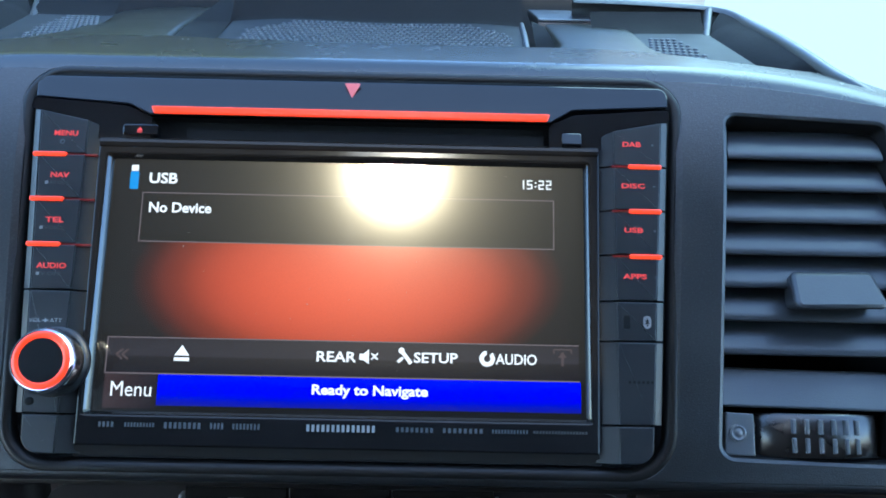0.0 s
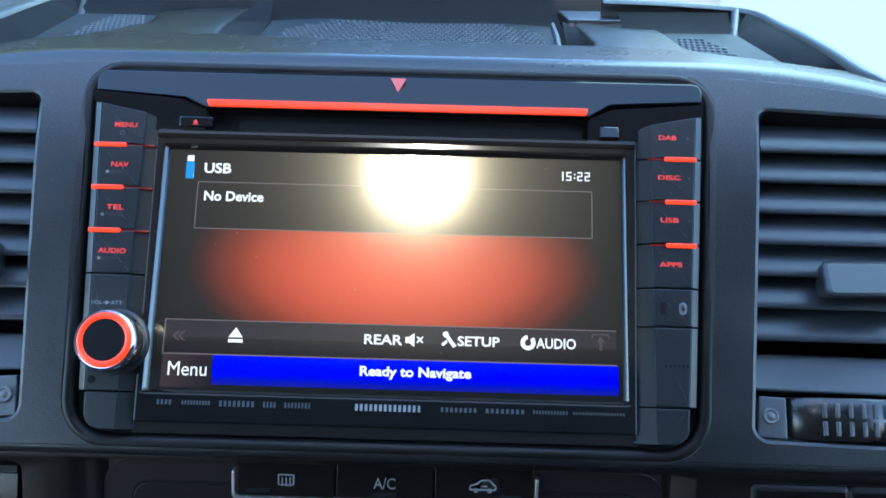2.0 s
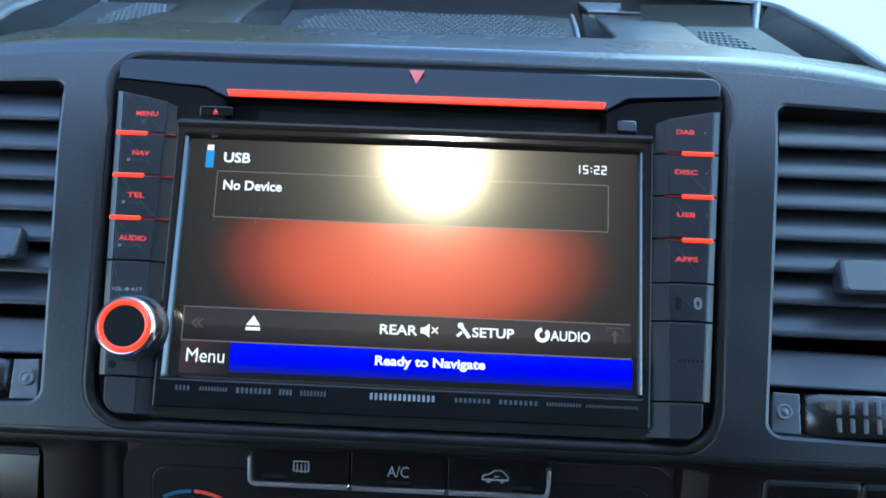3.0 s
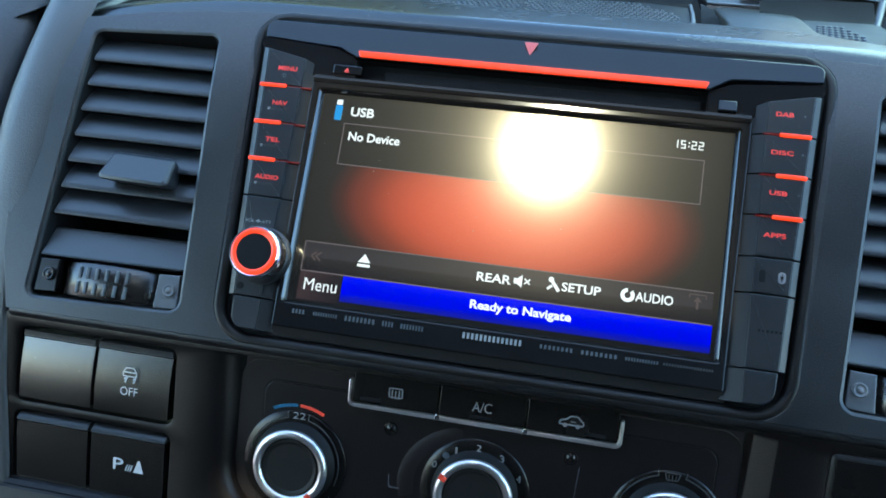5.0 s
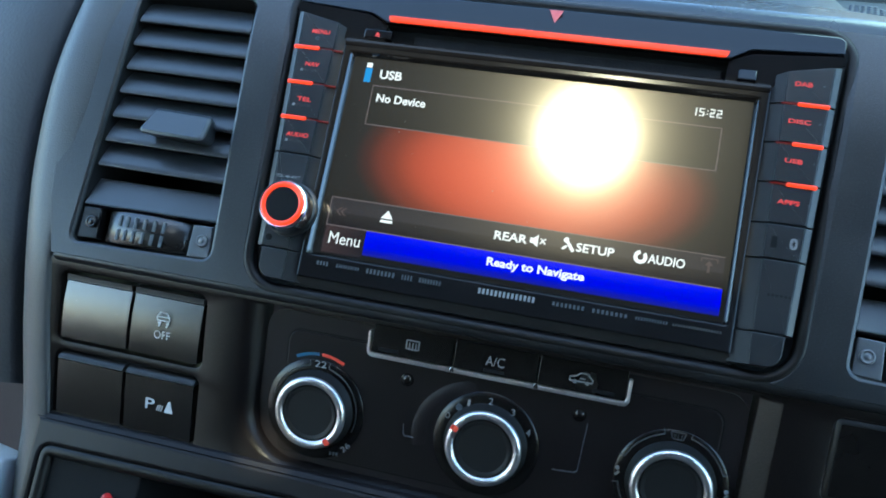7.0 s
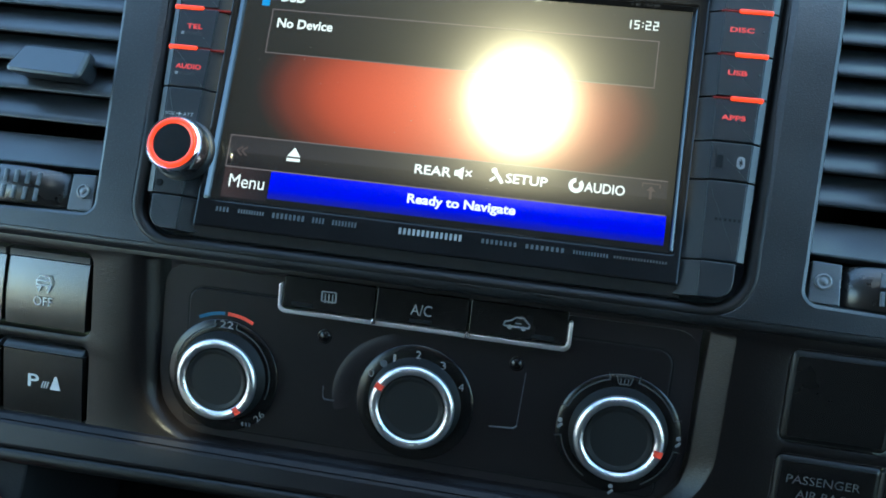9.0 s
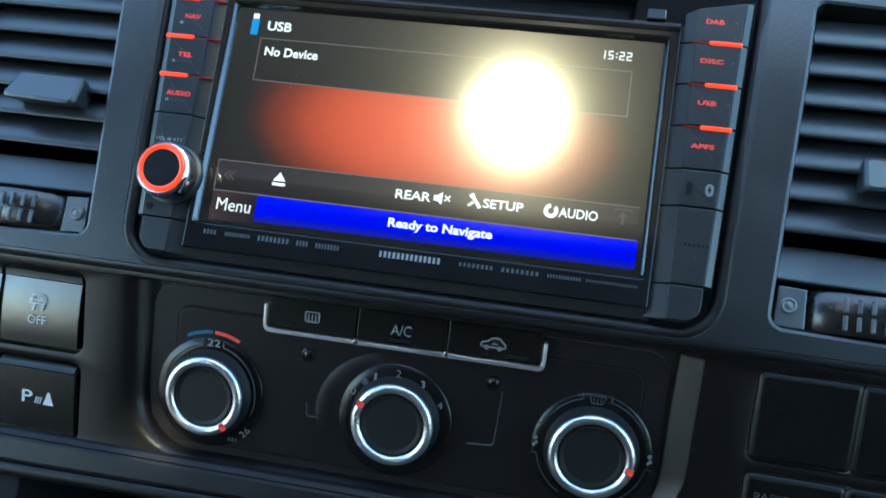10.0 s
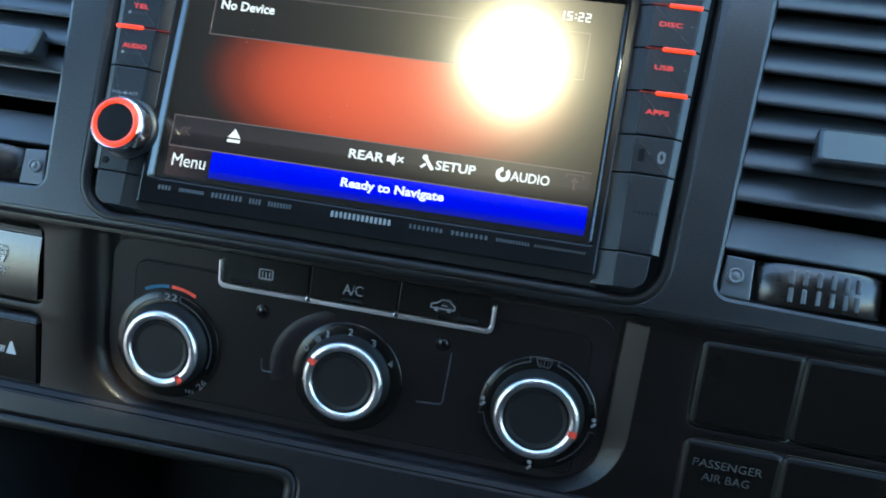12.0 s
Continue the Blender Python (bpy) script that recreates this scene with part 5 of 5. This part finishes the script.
# rims sweeping from the corners of the fascia round the side trays
for s, line_pts, foot in ((1, [(189, 16, 77), (184, 24, 86), (182, 36, 95.5), (181.5, 57.7, 113.5), (181.5, 83.6, 133.5), (180.5, 108, 151.8), (177, 121, 163.5), (168, 130, 170.6), (148, 132.5, 173.3), (124, 132.5, 174.2), (98, 132.5, 174.6)], [(172, 50, 97), (168.5, 72, 113), (160.5, 112, 146)]),
                          (-1, [(-199, 16, 76), (-194, 30, 90), (-191, 55, 111.8), (-193, 70, 124.6), (-193.5, 85, 136.2), (-193, 100, 148), (-189, 116, 161), (-178, 130, 172), (-152, 134, 176)], [(-178, 48, 96), (-173, 72, 115.4), (-172.5, 112, 149)])):
    pts = smooth_path(line_pts, 52)
    feet = [Vector(f) for f in foot]
    rows, walls = [], []
    for i, p in enumerate(pts):
        d = pts[min(i + 1, len(pts) - 1)] - pts[max(i - 1, 0)]
        o = Vector((d.y, -d.x, 0)).normalized() * s
        h = Vector((0, 0, 1))
        rows.append([tuple(p + o * k + h * z) for k, z in ((-2.2, -3.4), (-1.5, -0.9), (-0.4, 0.2), (1.0, 0.5), (2.6, 0.1), (4.0, -1.4), (5.2, -5), (7, -40), (9, -120))])
        if p.y < 126:
            q = feet[0]
            for a, b in zip(feet, feet[1:]):
                if a.y <= p.y:
                    u = min(1.0, (p.y - a.y) / (b.y - a.y))
                    q = a * (1 - u) + b * u
            if p.y < feet[0].y:
                q = Vector((p.x - s * 5, p.y + 4, p.z - 6))
            q = Vector((q.x, max(q.y, min(p.y, 113)), q.z))
            walls.append([tuple(q + h * -1), tuple(q + (p - q) * 0.10 + h * -0.5), tuple(q + (p - q) * 0.5), tuple(p - o * 2.1 + h * -3.0)])
    for name, rr, mat, lab in (("tray_rim", rows, RIM, "smooth grey plastic rim of the dash tray"), ("tray_inner_wall", walls, DARK, "inner wall of the dash tray, shade in its dark colour")):
        bm = bmesh.new()
        loft(bm, rr, closed=False)
        tagged(finish(name, bm, mat, at=DASH, sharp=60), lab, "trim", kind="structure")
    # rounded corner post where the rear wall turns into the side wall
    a, b = (Vector((160.6, 110.5, 146.2)), Vector((168.6, 127.5, 168.6))) if s > 0 else (Vector((-171.4, 110.5, 148.8)), Vector((-178, 127, 169.4)))
    bm = bmesh.new()
    loft(bm, [[tuple(p + Vector((s * 2.2 * math.cos(radians(w)) - s * 0.4, 2.4 * math.sin(radians(w)) + 2.4, 0))) for w in range(180, 361, 20)] for p in (a - (b - a) * 0.1, a, (a + b) / 2, b)], closed=False)
    tagged(finish("tray_corner_post", bm, FASCIA, at=DASH, sharp=60), "rounded grey plastic corner of the tray wall", "trim", kind="structure")

# dash top between the rim and the moulding
bm = bmesh.new()
inner_row = smooth_path([(-196, 12, 70), (-200, 55, 104), (-201, 85, 128), (-199, 116, 152), (-196, 200, 215)], 14)
outer_row = smooth_path([(-206, 6, 74), (-208, 50, 106), (-212, 90, 136), (-222, 140, 176), (-250, 260, 270)], 14)
loft(bm, [[tuple(p + Vector((0, 0, -2))) for p in inner_row], [tuple((p + q) / 2 + Vector((0, 0, 1.5))) for p, q in zip(inner_row, outer_row)], [tuple(q) for q in outer_row], [tuple(q + Vector((-90, 30, -20))) for q in outer_row]], closed=False)
tagged(finish("dashboard_shoulder", bm, MOULD, at=DASH, sharp=60), "grey plastic dash shoulder beside the tray rim", "dashboard", kind="structure")

bm = slab(rounded([(-250, 40), (-172, 40), (-172, 70), (-184, 76), (-250, 80)], 3, 3), 30, 8, 2)
tagged(finish("dashboard_shoulder", bm, MOULD, at=DASH), "grey plastic dash shoulder behind the moulding", "dashboard", kind="structure")

bm = slab(rounded([(176, 30), (250, 20), (250, 52), (190, 66), (176, 68)], 3, 3), 24, 8, 2)
tagged(finish("dashboard_shoulder", bm, MOULD, at=DASH), "grey plastic dash shoulder below the tray rim", "dashboard", kind="structure")

# pale lower trim beside and under the console
bm = slab(rounded([(-260, -176), (-206, -176), (-208, -150), (-260, -143)], 2, 3), 26, 20, 2)
tagged(finish("lower_dash_trim", bm, GREY_TRIM, at=DASH), "light grey plastic lower dashboard trim", "trim", kind="structure")
bm = slab(rounded([(-176, -190), (-150, -186), (-150, -180.5), (-176, -182)], 1, 3), 17, 6, 1)
tagged(finish("console_grip_trim", bm, GREY_TRIM, at=DASH), "light grey plastic strip under the hazard switch", "trim", kind="structure")

# ---- the cab round the camera: unseen, closed and opened to shape the light ----
def sheet(name, pts, mat, label, category, thick=(0, 0, 0.02)):
    bm = bmesh.new()
    a = [bm.verts.new(p) for p in pts]
    bm.faces.new(a)
    r = bmesh.ops.extrude_face_region(bm, geom=bm.faces[:])
    bmesh.ops.translate(bm, vec=thick, verts=[e for e in r["geom"] if isinstance(e, bmesh.types.BMVert)])
    bmesh.ops.recalc_face_normals(bm, faces=bm.faces)
    me = bpy.data.meshes.new(name)
    bm.to_mesh(me)
    bm.free()
    me.materials.append(mat)
    return tagged(new(name, me), label, category, kind="structure")


# unseen surfaces, tinted warm so the lower dash reflects redder
CLOTH = material("warm_tinted_cloth", (0.048, 0.034, 0.033), 0.9, grain=0.5, grain_size=0.003)
LINING = material("warm_tinted_lining", (0.078, 0.055, 0.050), 0.9, grain=0.5, grain_size=0.003)
sheet("cab_floor", [(-0.95, -1.6, 0.25), (0.95, -1.6, 0.25), (0.95, 0.6, 0.25), (-0.95, 0.6, 0.25)], CLOTH, "dark carpeted floor of the van cab", "floor")
sheet("cab_rear_wall", [(-0.95, -1.5, 0.25), (0.95, -1.5, 0.25), (0.95, -1.5, 1.76), (-0.95, -1.5, 1.76)], CLOTH, "unseen dark wall closing the cab behind the camera", "wall", (0, -0.05, 0))
# unseen roof blocking the sky; openings added so sun strikes only chosen parts
SUN_OPENINGS = ((-0.110, 0.052, -0.775, -0.655), (-0.132, -0.112, -0.90, -0.855))
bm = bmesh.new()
xs = sorted({-0.95, 0.95, *(h[i] for h in SUN_OPENINGS for i in (0, 1))})
ys = sorted({-1.5, -0.40, *(h[i] for h in SUN_OPENINGS for i in (2, 3))})
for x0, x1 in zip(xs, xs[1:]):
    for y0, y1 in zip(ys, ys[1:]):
        if any(h[0] <= x0 < h[1] and h[2] <= y0 < h[3] for h in SUN_OPENINGS):
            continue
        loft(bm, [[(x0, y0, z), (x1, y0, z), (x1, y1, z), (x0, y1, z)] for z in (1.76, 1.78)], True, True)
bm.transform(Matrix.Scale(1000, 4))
tagged(finish("cab_roof", bm, LINING), "unseen roof added to block the sky, openings shaping the sun", "ceiling", kind="structure")
sheet("cab_door", [(0.95, -1.6, 0.25), (0.95, 0.6, 0.25), (0.95, 0.6, 0.92), (0.95, -1.6, 0.92)], CLOTH, "unseen dark side panel below the cab window", "door", (0.05, 0, 0))
sheet("cab_pillar", [(0.95, -1.6, 0.92), (0.95, -0.85, 0.92), (0.95, -0.85, 1.76), (0.95, -1.6, 1.76)], CLOTH, "unseen dark panel added to keep side light off the dash", "pillar", (0.05, 0, 0))
# unseen left side, open lower to let light onto the console
sheet("cab_door", [(-0.95, -1.6, 0.25), (-0.95, 0.6, 0.25), (-0.95, 0.6, 0.60), (-0.95, -1.6, 0.60)], CLOTH, "unseen dark side panel below the cab window", "door", (-0.05, 0, 0))
sheet("cab_door", [(-0.95, -1.6, 0.60), (-0.95, -0.9, 0.60), (-0.95, -0.9, 0.84), (-0.95, -1.6, 0.84)], CLOTH, "unseen dark panel limiting the light from the left side", "door", (-0.05, 0, 0))
sheet("cab_pillar", [(-0.95, -1.6, 0.84), (-0.95, -1.38, 0.84), (-0.95, -1.38, 1.76), (-0.95, -1.6, 1.76)], CLOTH, "unseen dark panel added to keep side light off the display", "pillar", (-0.05, 0, 0))
sheet("cab_window_header", [(-0.95, -1.5, 1.50), (-0.95, -0.5, 1.50), (-0.95, -0.5, 1.76), (-0.95, -1.5, 1.76)], LINING, "unseen lined panel added to keep sky light off the left fascia", "wall", (-0.05, 0, 0))
# unseen ground, tinted warm to bounce light onto the console
BOUNCE_GROUND = material("warm_bounce_ground", (0.35, 0.265, 0.225), 0.9, grain=0.4, grain_size=0.02, wear=0.2)
sheet("ground", [(-80, -80, -0.4), (80, -80, -0.4), (80, 80, -0.4), (-80, 80, -0.4)], BOUNCE_GROUND, "unseen pale ground added to bounce warm light into the cab", "ground", (0, 0, -0.1))
sheet("dash_base", [(-0.95, 0.12, 0.25), (0.95, 0.12, 0.25), (0.95, 0.12, 0.95), (-0.95, 0.12, 0.95)], CLOTH, "dark dashboard body behind the console", "dashboard", (0, 0.05, 0))
# glowing sheets outside, carried out of view to light and dim the dash
sheet("backdrop_ahead", [(-3, 5.0, -1.0), (3.0, 5.0, -1.0), (3.0, 5.0, 3.4), (-3, 5.0, 3.4)], BACKDROP, "pale overexposed daylight beyond the windscreen, unseen tree green added at left", "backdrop", (0, 0.05, 0))
sheet("backdrop_trees", [(-7, 3.2, -1.0), (-1.0, 4.8, -1.0), (-1.0, 4.8, 5.6), (-7, 3.2, 7.0)], TREES, "unseen tree-green sheet added to dim the dash reflections", "backdrop", (0, 0.05, 0))
sheet("backdrop_haze", [(1.6, 4.8, -1.0), (5.5, 0.6, -1.0), (5.5, 0.6, 12.0), (1.6, 4.8, 13.0)], HAZE_GLOW, "pale hazy sheet, its glow raised out of view to light the dash", "backdrop", (0.03, 0.03, 0))
